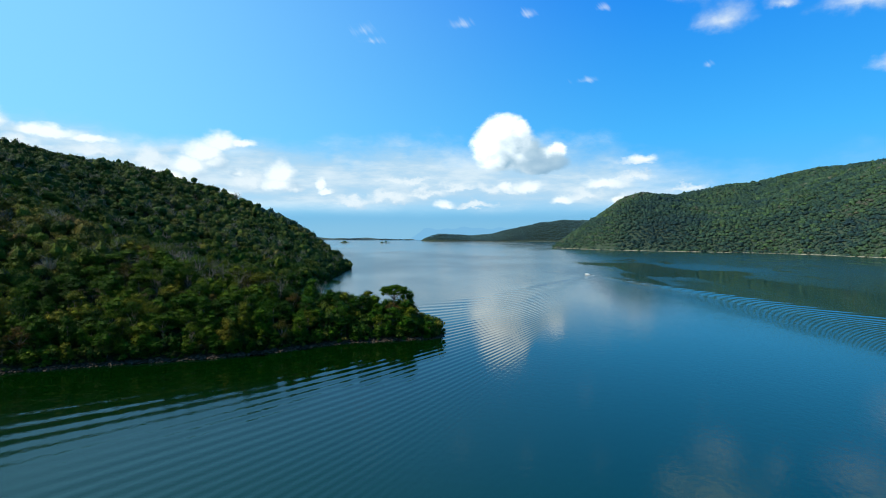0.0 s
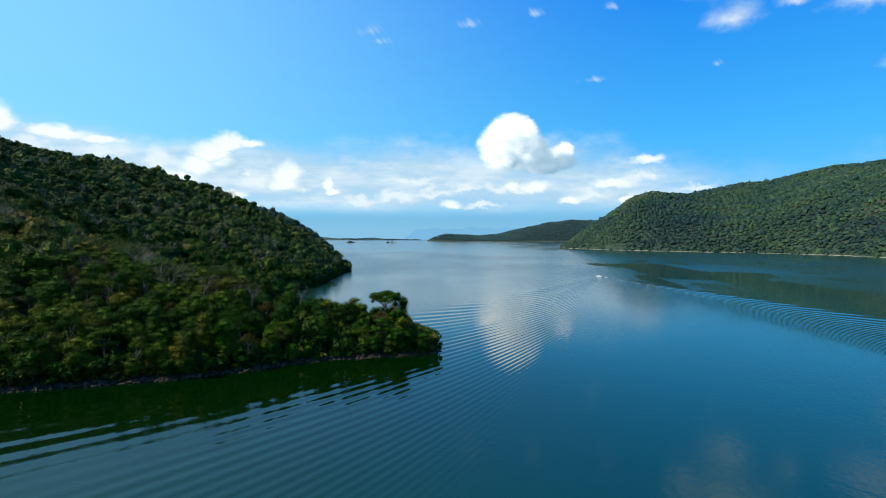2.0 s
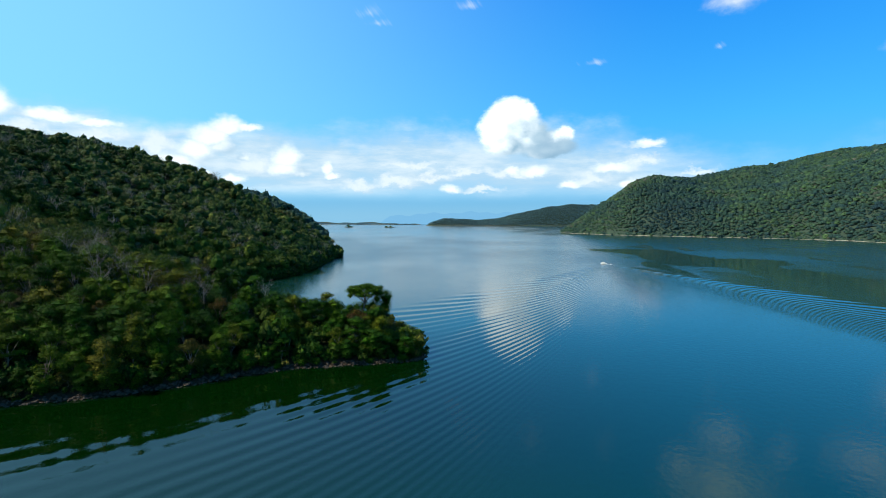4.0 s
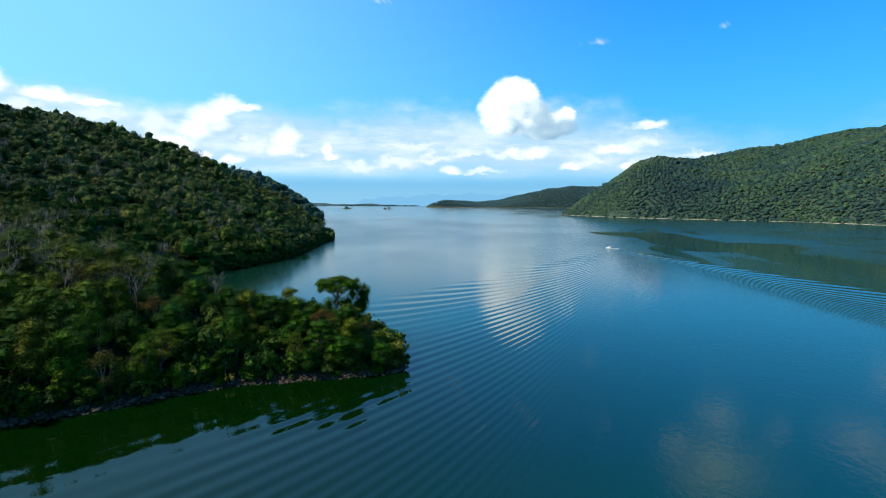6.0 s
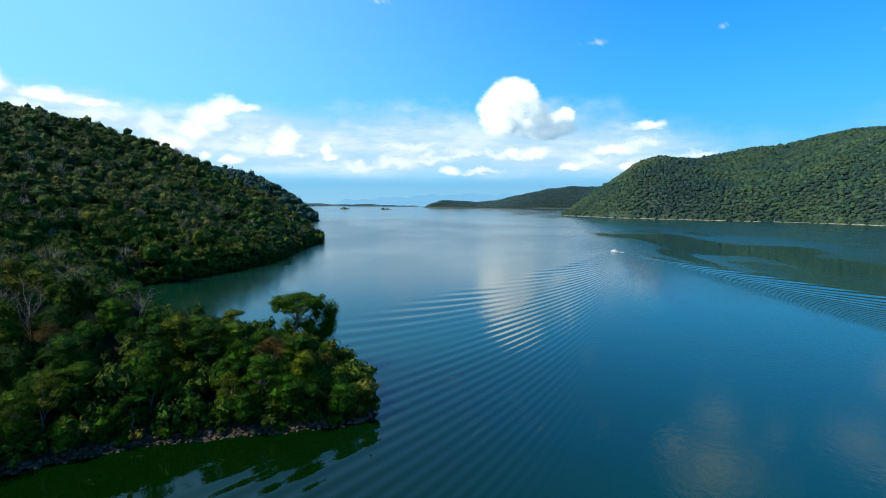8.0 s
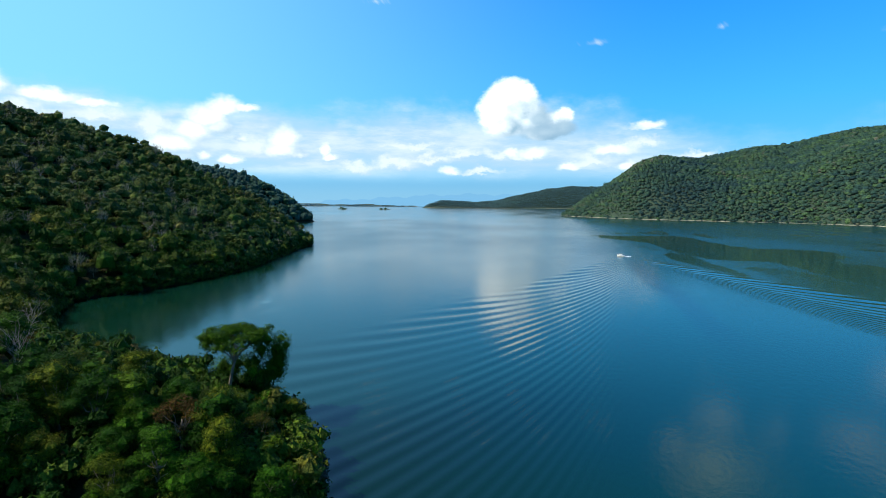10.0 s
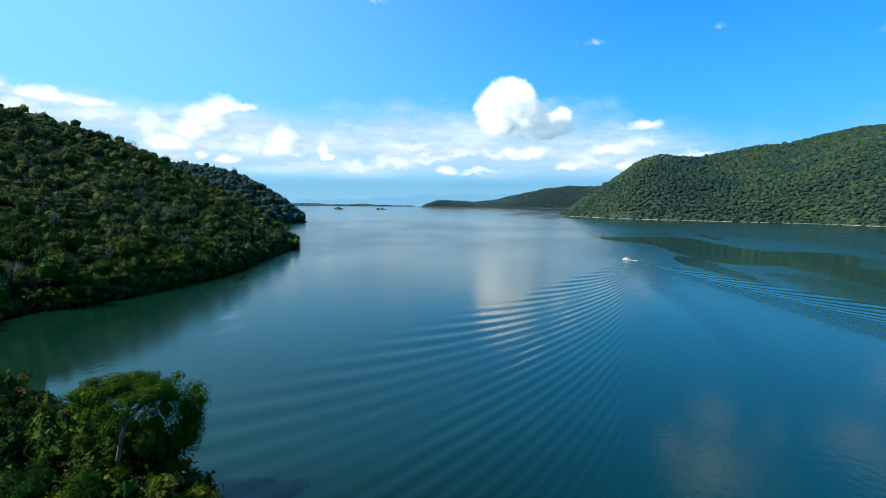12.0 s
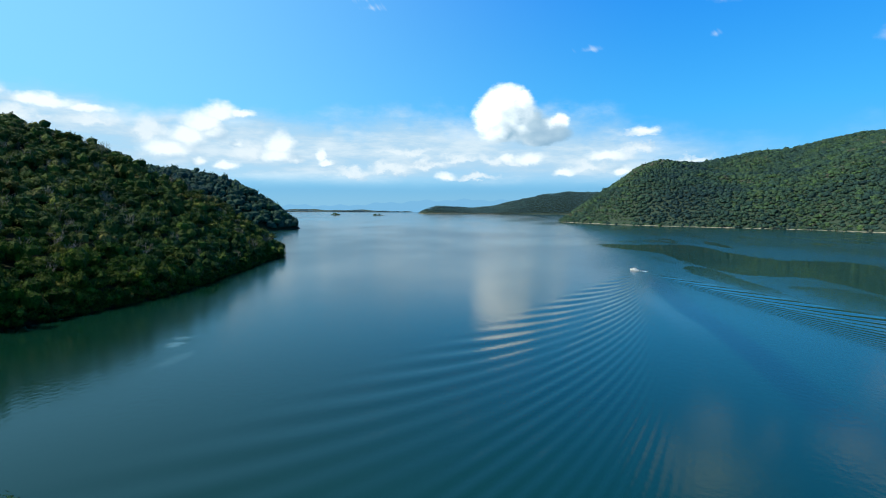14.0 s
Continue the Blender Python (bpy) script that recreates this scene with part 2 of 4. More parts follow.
def leaf_material(name, source, *stops, sheen=0.07, spread=1.0, grain=2.2):
    """source: 'object' tints by object, 'tree' by the tint stored with each tree."""
    m, n, p = material(name)
    if source == "object":
        f = n.add("ShaderNodeObjectInfo").outputs["Random"]
    else:
        f = n.add("ShaderNodeAttribute", attribute_name="tint").outputs["Fac"]
    c = n.ramp(f, *stops)
    leaf = n.add("ShaderNodeNewGeometry").outputs["Random Per Island"]
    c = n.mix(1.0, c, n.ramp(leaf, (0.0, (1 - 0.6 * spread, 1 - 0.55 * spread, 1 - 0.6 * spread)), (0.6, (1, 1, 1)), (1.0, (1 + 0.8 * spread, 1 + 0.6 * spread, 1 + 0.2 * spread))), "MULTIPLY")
    big = n.noise(place(n), 0.09, 3.0)
    c = n.mix(1.0, c, n.ramp(big, (0.3, (0.75, 0.8, 0.75)), (0.7, (1.2, 1.12, 1.0))), "MULTIPLY")
    # fine noise paints shaded gaps and lit tufts into the leaf colour
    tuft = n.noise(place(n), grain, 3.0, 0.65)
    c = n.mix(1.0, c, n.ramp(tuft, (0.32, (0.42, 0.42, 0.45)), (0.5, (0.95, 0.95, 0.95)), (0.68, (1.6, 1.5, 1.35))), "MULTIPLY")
    bumped(n, p, tuft, 1.0, 1.2 / grain)
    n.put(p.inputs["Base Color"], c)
    p.inputs["Roughness"].default_value = 0.55
    p.inputs["Specular IOR Level"].default_value = 0.05
    t = n.add("ShaderNodeBsdfTranslucent")
    n.put(t.inputs[0], c)
    x = n.add("ShaderNodeMixShader")
    x.inputs[0].default_value = sheen
    n.put(x.inputs[1], p.outputs[0])
    n.put(x.inputs[2], t.outputs[0])
    n.put(m.node_tree.nodes["Material Output"].inputs[0], x.outputs[0])
    return m


LEAF = leaf_material("leaf_green", "object", (0.0, (0.008, 0.036, 0.002)), (0.4, (0.018, 0.070, 0.003)), (0.75, (0.036, 0.096, 0.004)), (1.0, (0.082, 0.100, 0.008)), grain=3.0)
LEAF_OLIVE = leaf_material("leaf_olive", "object", (0.0, (0.012, 0.042, 0.003)), (0.4, (0.030, 0.080, 0.004)), (0.75, (0.068, 0.112, 0.006)), (1.0, (0.120, 0.118, 0.012)), grain=3.0)
LEAF_DRY = leaf_material("leaf_dry", "object", (0.0, (0.055, 0.060, 0.010)), (0.6, (0.068, 0.058, 0.012)), (1.0, (0.080, 0.048, 0.013)))
LEAF_CANOPY = leaf_material("leaf_canopy", "object", (0.0, (0.040, 0.100, 0.004)), (1.0, (0.040, 0.100, 0.004)), sheen=0.14, grain=3.0)
FOREST = leaf_material("leaf_forest", "tree", (0.0, (0.012, 0.040, 0.005)), (0.35, (0.026, 0.068, 0.008)), (0.62, (0.060, 0.096, 0.012)),
                       (0.8, (0.094, 0.102, 0.019)), (0.92, (0.118, 0.088, 0.027)), (1.0, (0.15, 0.13, 0.07)))
# far leaves are blued and paled: the haze is put into their base colour
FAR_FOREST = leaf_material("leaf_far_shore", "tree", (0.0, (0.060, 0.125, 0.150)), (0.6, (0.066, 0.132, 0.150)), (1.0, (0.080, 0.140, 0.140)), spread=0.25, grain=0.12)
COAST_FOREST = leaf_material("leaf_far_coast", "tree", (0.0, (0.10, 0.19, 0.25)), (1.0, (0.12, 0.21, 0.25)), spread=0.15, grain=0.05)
# green to dry leaves with a blue cast of distance haze mixed into the colour
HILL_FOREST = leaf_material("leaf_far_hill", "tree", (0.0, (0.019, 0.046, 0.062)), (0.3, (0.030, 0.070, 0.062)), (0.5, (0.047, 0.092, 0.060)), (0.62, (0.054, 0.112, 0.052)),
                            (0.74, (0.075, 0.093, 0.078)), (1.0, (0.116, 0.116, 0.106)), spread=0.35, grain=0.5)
# paler, bluer copy of the forest leaves: haze over the hillside put into the colour
SLOPE_FOREST = leaf_material("leaf_hillside", "tree", (0.0, (0.017, 0.046, 0.013)), (0.35, (0.037, 0.076, 0.017)), (0.62, (0.074, 0.104, 0.023)),
                             (0.8, (0.108, 0.114, 0.040)), (1.0, (0.15, 0.14, 0.10)), spread=0.8, grain=1.8)


def bark_material(name, dark, pale):
    m, n, p = material(name)
    pos = place(n)
    f = n.noise(n.vm("MULTIPLY", pos, (1.0, 1.0, 0.25)), 5.0, 5.0)
    n.put(p.inputs["Base Color"], n.ramp(f, (0.3, dark), (0.7, pale)))
    p.inputs["Roughness"].default_value = 0.9
    bumped(n, p, f, 0.6, 0.05)
    return m


BARK = bark_material("bark", (0.07, 0.055, 0.04), (0.20, 0.17, 0.13))
BARK_TWIG = bark_material("twig_bark", (0.12, 0.115, 0.08), (0.21, 0.20, 0.14))
BARK_PALE = bark_material("pale_bark", (0.11, 0.10, 0.08), (0.22, 0.20, 0.17))

m, n, p = material("forest_soil")
pos = place(n)
f = n.noise(pos, 0.25, 6.0, 0.6)
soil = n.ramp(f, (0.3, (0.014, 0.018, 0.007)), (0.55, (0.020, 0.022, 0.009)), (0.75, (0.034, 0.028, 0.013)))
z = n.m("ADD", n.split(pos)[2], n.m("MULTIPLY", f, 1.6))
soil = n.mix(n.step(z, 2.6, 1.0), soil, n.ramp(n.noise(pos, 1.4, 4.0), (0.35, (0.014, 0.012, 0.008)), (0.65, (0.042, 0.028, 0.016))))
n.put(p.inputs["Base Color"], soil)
p.inputs["Roughness"].default_value = 0.95
p.inputs["Specular IOR Level"].default_value = 0.1
bumped(n, p, n.noise(pos, 1.1, 6.0), 0.8, 0.4)
SOIL = m

m, n, p = material("wooded_slope")
pos = place(n)
f = n.noise(pos, 0.06, 6.0, 0.6)
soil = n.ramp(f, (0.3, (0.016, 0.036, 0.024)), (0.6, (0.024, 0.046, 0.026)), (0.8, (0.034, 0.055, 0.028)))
z = n.m("ADD", n.split(pos)[2], n.m("MULTIPLY", n.noise(pos, 0.03, 3.0), 3.0))
soil = n.mix(n.step(z, 2.3, 1.9), soil, n.ramp(n.noise(pos, 0.2, 4.0), (0.4, (0.13, 0.12, 0.085)), (0.6, (0.36, 0.32, 0.25))))
n.put(p.inputs["Base Color"], soil)
p.inputs["Roughness"].default_value = 0.95
bumped(n, p, n.noise(pos, 0.4, 6.0), 0.8, 1.0)
SLOPE = m

m, n, p = material("shore_stone")
tc = n.add("ShaderNodeTexCoord").outputs["Object"]
rnd = n.add("ShaderNodeObjectInfo").outputs["Random"]
isl = n.add("ShaderNodeNewGeometry").outputs["Random Per Island"]
f = n.noise(place(n), 3.0, 6.0, 0.65)
c = n.ramp(f, (0.3, (0.026, 0.021, 0.016)), (0.6, (0.070, 0.057, 0.043)), (0.8, (0.16, 0.130, 0.095)))
c = n.mix(1.0, c, n.ramp(n.m("FRACT", n.m("ADD", rnd, isl)), (0.0, (0.7, 0.68, 0.66)), (0.7, (1.0, 0.98, 0.95)), (1.0, (1.15, 0.9, 0.7))), "MULTIPLY")
n.put(p.inputs["Base Color"], c)
p.inputs["Roughness"].default_value = 0.85
p.inputs["Specular IOR Level"].default_value = 0.2
bumped(n, p, f, 0.7, 0.08)
STONE = m

# water: a green body under a clear surface; still in the lee, roughened by a breeze elsewhere
m, n, p = material("lake_water")
pos = place(n)
px, py, pz = n.split(pos)
patch = n.noise(n.xyz(n.m("MULTIPLY", px, 0.022), n.m("MULTIPLY", py, 0.009), 0.0), 1.0, 6.0, 0.6, 0.8)
wob = n.m("MULTIPLY", n.m("SUBTRACT", patch, 0.5), 34.0)
wy = n.m("ADD", py, n.m("MULTIPLY", n.m("SUBTRACT", n.noise(n.vm("MULTIPLY", pos, (1.0, 0.35, 1.0)), 0.05, 5.0, 0.65), 0.5), 46.0))


def bank(stops):
    """The x of one ragged edge of the calm water, along y."""
    return n.m("MULTIPLY", n.ramp(n.m("DIVIDE", n.m("SUBTRACT", wy, 100.0), 600.0), *[((b - 100) / 600, (a / 400,) * 3) for b, a in stops]), 400.0)


def between(west, east, soft):
    x = n.m("ADD", px, wob)
    return n.m("MULTIPLY", n.step(n.m("SUBTRACT", x, bank(west)), 0.0, soft), n.step(n.m("SUBTRACT", bank(east), x), 0.0, soft))


lane = between([(100, 190), (200, 160), (310, 143), (351, 138), (428, 140), (434, 113), (459, 105), (500, 107), (563, 110), (612, 86), (660, 72), (672, 400)],
               [(100, 330), (300, 220), (379, 187), (398, 177), (440, 180), (462, 203), (500, 210), (516, 205), (522, 171), (590, 167), (668, 167), (690, 140)], 3.0)
finger = between([(340, 400), (357, 100), (370, 94), (395, 88), (426, 84), (480, 99), (484, 400)], [(357, 101), (398, 103), (440, 108), (460, 109), (484, 99)], 2.0)
dim = n.m("MULTIPLY", between([(100, 165), (200, 145), (280, 122), (335, 104), (400, 108), (405, 400)], [(100, 190), (310, 142), (380, 138), (404, 118)], 6.0), n.step(patch, 0.36, 0.56, 0.45, 0.95))
spots = n.noise(n.xyz(n.m("MULTIPLY", px, 0.04), n.m("MULTIPLY", py, 0.009), 7.0), 1.0, 4.0, 0.55)
spots = n.m("MULTIPLY", n.step(spots, 0.57, 0.62, 0.0, 0.85), n.m("MULTIPLY", n.step(n.m("MULTIPLY_ADD", py, 0.1, px), 130.0, 190.0), n.step(py, 950.0, 800.0)))
lane = n.m("MAXIMUM", n.m("MAXIMUM", lane, finger), dim)
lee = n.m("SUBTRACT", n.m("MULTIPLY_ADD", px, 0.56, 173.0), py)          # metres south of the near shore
lee_n = n.m("MULTIPLY", n.m("SUBTRACT", n.noise(pos, 0.05, 3.0), 0.5), 40.0)
shore = n.m("MULTIPLY", n.step(n.m("ADD", lee, lee_n), 52.0, 30.0), n.step(px, 30.0, -10.0))
shore = n.m("MULTIPLY", shore, n.step(py, 250.0, 200.0))
slick = n.m("ADD", n.m("POWER", n.m("DIVIDE", n.m("ABSOLUTE", n.m("SUBTRACT", n.m("MULTIPLY_ADD", n.m("SUBTRACT", py, 358.0), 0.45, px), -120.0)), 5.0), 2.0), n.m("POWER", n.m("DIVIDE", n.m("ABSOLUTE", n.m("SUBTRACT", wy, 358.0)), 16.0), 2.0))
calm = n.m("MAXIMUM", n.m("MAXIMUM", n.m("MAXIMUM", lane, spots), shore), n.step(slick, 1.3, 0.4, 0.0, 0.7))
streak = n.noise(n.xyz(n.m("MULTIPLY", px, 0.01), n.m("MULTIPLY", py, 0.004), 2.0), 1.0, 4.0, 0.6)
breeze = n.m("ADD", n.step(streak, 0.3, 0.7, 0.055, 0.12), n.m("MULTIPLY", n.step(py, 180.0, 480.0, 0.0, 0.11), n.step(py, 700.0, 1500.0, 1.0, 0.35)))
# east of the boat's track the wake lies on sheltered water
track = n.m("SUBTRACT", px, n.m("MULTIPLY_ADD", n.m("SUBTRACT", 447.0, py), 0.12, 68.0))
shelter = n.m("MULTIPLY", n.step(track, -4.0, 10.0), n.step(n.m("MULTIPLY_ADD", n.m("SUBTRACT", 447.0, py), 0.36, 68.0), n.m("SUBTRACT", px, 10.0), n.m("ADD", px, 4.0)))
shelter = n.m("MULTIPLY", shelter, n.step(py, 440.0, 400.0))
breeze = n.m("MULTIPLY", breeze, n.m("SUBTRACT", 1.0, n.m("MULTIPLY", shelter, 0.68)))
rough = n.add("ShaderNodeMix")
n.put(rough.inputs[0], calm)
n.put(rough.inputs[2], breeze)
n.put(rough.inputs[3], n.step(lane, 0.0, 1.0, 0.035, 0.075))
n.put(p.inputs["Roughness"], rough.outputs[0])
body = n.mix(n.noise(pos, 0.02, 3.0), (0.0020, 0.033, 0.033), (0.0022, 0.035, 0.030))
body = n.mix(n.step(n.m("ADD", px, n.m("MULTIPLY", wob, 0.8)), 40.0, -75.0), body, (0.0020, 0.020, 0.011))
# greener by the near shore, with the woods' dark reflection put into the body colour
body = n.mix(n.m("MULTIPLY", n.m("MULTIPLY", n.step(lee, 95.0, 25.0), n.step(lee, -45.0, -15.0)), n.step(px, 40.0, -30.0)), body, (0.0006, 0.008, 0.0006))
# the churned track behind the boat: a dark strip with a paler one beside it
aft = n.m("SUBTRACT", 447.0, py)
off = n.m("ADD", n.m("SUBTRACT", px, n.m("MULTIPLY_ADD", aft, -0.092, 65.0)), n.m("MULTIPLY", n.m("SUBTRACT", patch, 0.5), 8.0))
strip_w = n.m("MULTIPLY", n.m("MULTIPLY", n.step(off, -1.5, 1.5), n.step(off, 11.0, 6.0)), n.m("MULTIPLY", n.step(aft, 12.0, 50.0), n.step(aft, 230.0, 150.0)))
body = n.mix(n.m("MULTIPLY", strip_w, 0.75), body, (0.0010, 0.010, 0.014))
pale = n.m("MULTIPLY", n.m("MULTIPLY", n.step(off, -12.0, -5.0), n.step(off, 0.5, -2.0)), n.m("MULTIPLY", n.step(aft, 55.0, 90.0), n.step(aft, 165.0, 100.0)))
body = n.mix(n.m("MULTIPLY", pale, 0.6), body, (0.030, 0.085, 0.105))
# small pale blots in the bay
for cx, cy, w, h, k in ((-80.0, 278.0, 2.6, 2.0, 0.35), (-77.5, 272.0, 2.2, 3.2, 0.45), (-70.0, 261.0, 2.2, 8.0, 0.12), (-106.0, 390.0, 4.0, 4.0, 0.3)):
    u = n.m("MULTIPLY", n.m("SUBTRACT", n.m("MULTIPLY_ADD", n.noise(pos, 0.35, 4.0), 5.0, px), cx + 2.5), 1 / w)
    v = n.m("MULTIPLY", n.m("SUBTRACT", py, cy), 1 / h)
    blot = n.step(n.m("ADD", n.m("MULTIPLY", u, u), n.m("MULTIPLY", v, v)), 1.0, 0.2)
    body = n.mix(n.m("MULTIPLY", blot, k), body, (0.10, 0.20, 0.22))
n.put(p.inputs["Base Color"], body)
p.inputs["IOR"].default_value = 1.333
small = n.noise(n.vm("MULTIPLY", pos, (1.0, 0.7, 1.0)), 0.9, 3.0, 0.55)
fine = n.m("MULTIPLY", n.m("MULTIPLY", small, n.step(calm, 0.0, 1.0, 1.0, 0.25)), n.step(py, 600.0, 1500.0, 1.0, 0.1))
# the short inner waves of the boat's wake, in metres of height
BOAT, TURN, LAM, SPREAD = (65.5, 447.0), radians(2.5), 14.0, 1.10
dx, dy = n.m("SUBTRACT", px, BOAT[0]), n.m("SUBTRACT", py, BOAT[1])
back = n.m("MULTIPLY", n.m("ADD", n.m("MULTIPLY", dx, math.sin(TURN)), n.m("MULTIPLY", dy, math.cos(TURN))), -1.0)
lat = n.m("DIVIDE", n.m("ABSOLUTE", n.m("SUBTRACT", n.m("MULTIPLY", dx, math.cos(TURN)), n.m("MULTIPLY", dy, math.sin(TURN)))), SPREAD)
tan = n.m("MINIMUM", n.m("DIVIDE", lat, n.m("MAXIMUM", back, 0.5)), 0.3535)
root = n.m("SQRT", n.m("MAXIMUM", n.m("SUBTRACT", 1.0, n.m("MULTIPLY", n.m("MULTIPLY", tan, tan), 8.0)), 0.0))
T = n.m("DIVIDE", n.m("ADD", root, 1.0), n.m("MULTIPLY", n.m("MAXIMUM", tan, 0.02), 4.0))
sec2 = n.m("MULTIPLY_ADD", T, T, 1.0)
ph = n.m("MULTIPLY", n.m("MULTIPLY", n.m("SUBTRACT", n.m("MULTIPLY", lat, T), back), n.m("SQRT", sec2)), 2 * math.pi / LAM)
local = n.m("DIVIDE", LAM, sec2)
wt = n.m("MULTIPLY", n.step(local, 3.9, 3.1), n.m("MULTIPLY", n.step(local, 0.9, 1.6), n.step(back, 8.0, 40.0)))
wt = n.m("MULTIPLY", wt, n.m("POWER", 2.718, n.m("DIVIDE", back, -380.0)))
wake = n.m("MULTIPLY", n.m("MULTIPLY", n.m("SINE", ph), local), n.m("MULTIPLY", wt, 0.11 / (2 * math.pi)))
bumped(n, p, n.m("ADD", wake, n.m("MULTIPLY", fine, 0.026)), 1.0, 1.0)
WATER = m


def plain(name, c, rough, metal=0.0, scale=2.0):
    m, n, p = material(name)
    f = n.noise(place(n), scale, 5.0)
    n.put(p.inputs["Base Color"], n.mix(f, tuple(0.85 * v for v in c), tuple(min(1, 1.12 * v) for v in c)))
    p.inputs["Roughness"].default_value, p.inputs["Metallic"].default_value = rough, metal
    return m


WHITE = plain("white_gelcoat", (0.78, 0.78, 0.76), 0.25)
DARK = plain("dark_rubber", (0.03, 0.03, 0.035), 0.6)
GLASS = plain("dark_glass", (0.03, 0.04, 0.05), 0.08)
m, n, p = material("churned_foam")
n.put(p.inputs["Base Color"], n.ramp(n.noise(place(n), 2.5, 5.0), (0.35, (0.35, 0.42, 0.45)), (0.65, (0.82, 0.85, 0.86))))
p.inputs["Roughness"].default_value = 0.7
FOAM = m
# the far range is self-glowing, in the pale blue of haze
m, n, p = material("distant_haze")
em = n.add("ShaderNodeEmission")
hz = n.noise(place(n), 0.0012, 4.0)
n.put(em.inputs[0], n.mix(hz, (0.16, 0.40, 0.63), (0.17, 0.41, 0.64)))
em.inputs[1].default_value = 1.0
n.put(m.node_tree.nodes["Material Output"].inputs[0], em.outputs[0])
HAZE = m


# ---- mesh helpers ----
def mesh_of(name, verts, faces, mats, smooth=False, tint=None, index=None):
    me = bpy.data.meshes.new(name)
    me.from_pydata(np.asarray(verts, float).tolist(), [], faces if isinstance(faces, list) else faces.tolist())
    for x in mats:
        me.materials.append(x)
    if index is not None:
        me.polygons.foreach_set("material_index", np.asarray(index, np.int32))
    if smooth:
        me.polygons.foreach_set("use_smooth", np.ones(len(me.polygons), bool))
    if tint is not None:
        me.attributes.new("tint", "FLOAT", "POINT").data.foreach_set("value", np.asarray(tint, np.float32))
    me.update()
    return me


def part(name, me, parent, label=""):
    ob = new(name, me)
    ob.parent = parent
    return tagged(ob, label)


def mesh_from_bm(name, bm, mat, smooth=False):
    me = bpy.data.meshes.new(name)
    bm.to_mesh(me)
    bm.free()
    me.materials.append(mat)
    if smooth:
        me.polygons.foreach_set("use_smooth", np.ones(len(me.polygons), bool))
    return me


def ball(sub):
    bm = bmesh.new()
    bmesh.ops.create_icosphere(bm, subdivisions=sub, radius=1)
    v = np.array([x.co[:] for x in bm.verts])
    f = np.array([[x.index for x in q.verts] for q in bm.faces])
    bm.free()
    return v, f


BALL1, BALL2, BALL3 = ball(1), ball(2), ball(3)
OCTA = (np.array([(1, 0, 0), (-1, 0, 0), (0, 1, 0), (0, -1, 0), (0, 0, 1), (0, 0, -1)], float) * 1.25,
        np.array([(0, 2, 4), (2, 1, 4), (1, 3, 4), (3, 0, 4), (2, 0, 5), (1, 2, 5), (3, 1, 5), (0, 3, 5)]))


def unit(v):
    return v / (np.linalg.norm(v, axis=1, keepdims=True) + 1e-9)


def leaf_cards(rng, c, nrm, s, slim=0.62):
    """A pointed leaf spray at each centre."""
    k = len(c)
    t = unit(np.cross(nrm, rng.normal(size=(k, 3))))
    b = np.cross(nrm, t)
    s = s[:, None]
    v = np.stack([c - t * s * 0.45 + b * s * slim * 0.5, c - t * s * 0.35 - b * s * slim * 0.5, c + t * s * 0.55], 1)
    return v.reshape(-1, 3), np.arange(3 * k).reshape(k, 3)


def crown(rng, lobes, count, size, core=0.7, core_ball=BALL1, droop=0.0, slim=0.62):
    """Leaves over a set of lobes (x, y, z, rx, ry, rz), round a ragged inner mass."""
    lobes = np.asarray(lobes, float)
    area = (lobes[:, 3] * lobes[:, 4] + lobes[:, 3] * lobes[:, 5] + lobes[:, 4] * lobes[:, 5])
    pick = rng.choice(len(lobes), count, p=area / area.sum())
    d = unit(rng.normal(size=(count, 3)) + np.array([0, 0, 0.35]))
    reach = rng.uniform(0.72, 1.08, (count, 1)) * (1 + 0.18 * np.sin(d[:, :1] * 7 + pick[:, None]) * np.cos(d[:, 1:2] * 6))
    c = lobes[pick, :3] + d * lobes[pick, 3:] * reach
    nrm = unit(d * 1.1 + rng.normal(size=(count, 3)) * 0.42 + np.array([0, 0, 0.45 - droop]))
    v, f = leaf_cards(rng, c, nrm, size * rng.uniform(0.6, 1.35, count), slim)
    V, F, k = [v], f.tolist(), len(v)
    if core:
        for lo in lobes:
            bv, bf = core_ball
            w = bv * lo[3:] * core * rng.uniform(0.75, 1.1, (len(bv), 1)) + lo[:3]
            V.append(w)
            F += (bf + k).tolist()
            k += len(bv)
    return np.concatenate(V), F


def limb(V, F, pts, radii, sides=6):
    """A tapered round limb through points."""
    base = sum(len(x) for x in V)
    rings = []
    for i, (p, r) in enumerate(zip(pts, radii)):
        p = Vector(p)
        a = Vector(pts[max(i - 1, 0)])
        b = Vector(pts[min(i + 1, len(pts) - 1)])
        q = (b - a).to_track_quat("Z", "Y")
        rings.append([tuple(p + q @ Vector((r * math.cos(2 * math.pi * j / sides), r * math.sin(2 * math.pi * j / sides), 0))) for j in range(sides)])
    V.append(np.array(rings).reshape(-1, 3))
    for i in range(len(pts) - 1):
        for j in range(sides):
            a, b = base + i * sides + j, base + i * sides + (j + 1) % sides
            F.append([a, b, b + sides, a + sides])
    F.append([base + (len(pts) - 1) * sides + j for j in range(sides)])


def wander(rng, a, b, steps, sway):
    a, b = np.array(a, float), np.array(b, float)
    out = [a + (b - a) * i / steps + (rng.normal(size=3) * sway if 0 < i < steps else 0) for i in range(steps + 1)]
    return [tuple(x) for x in out]


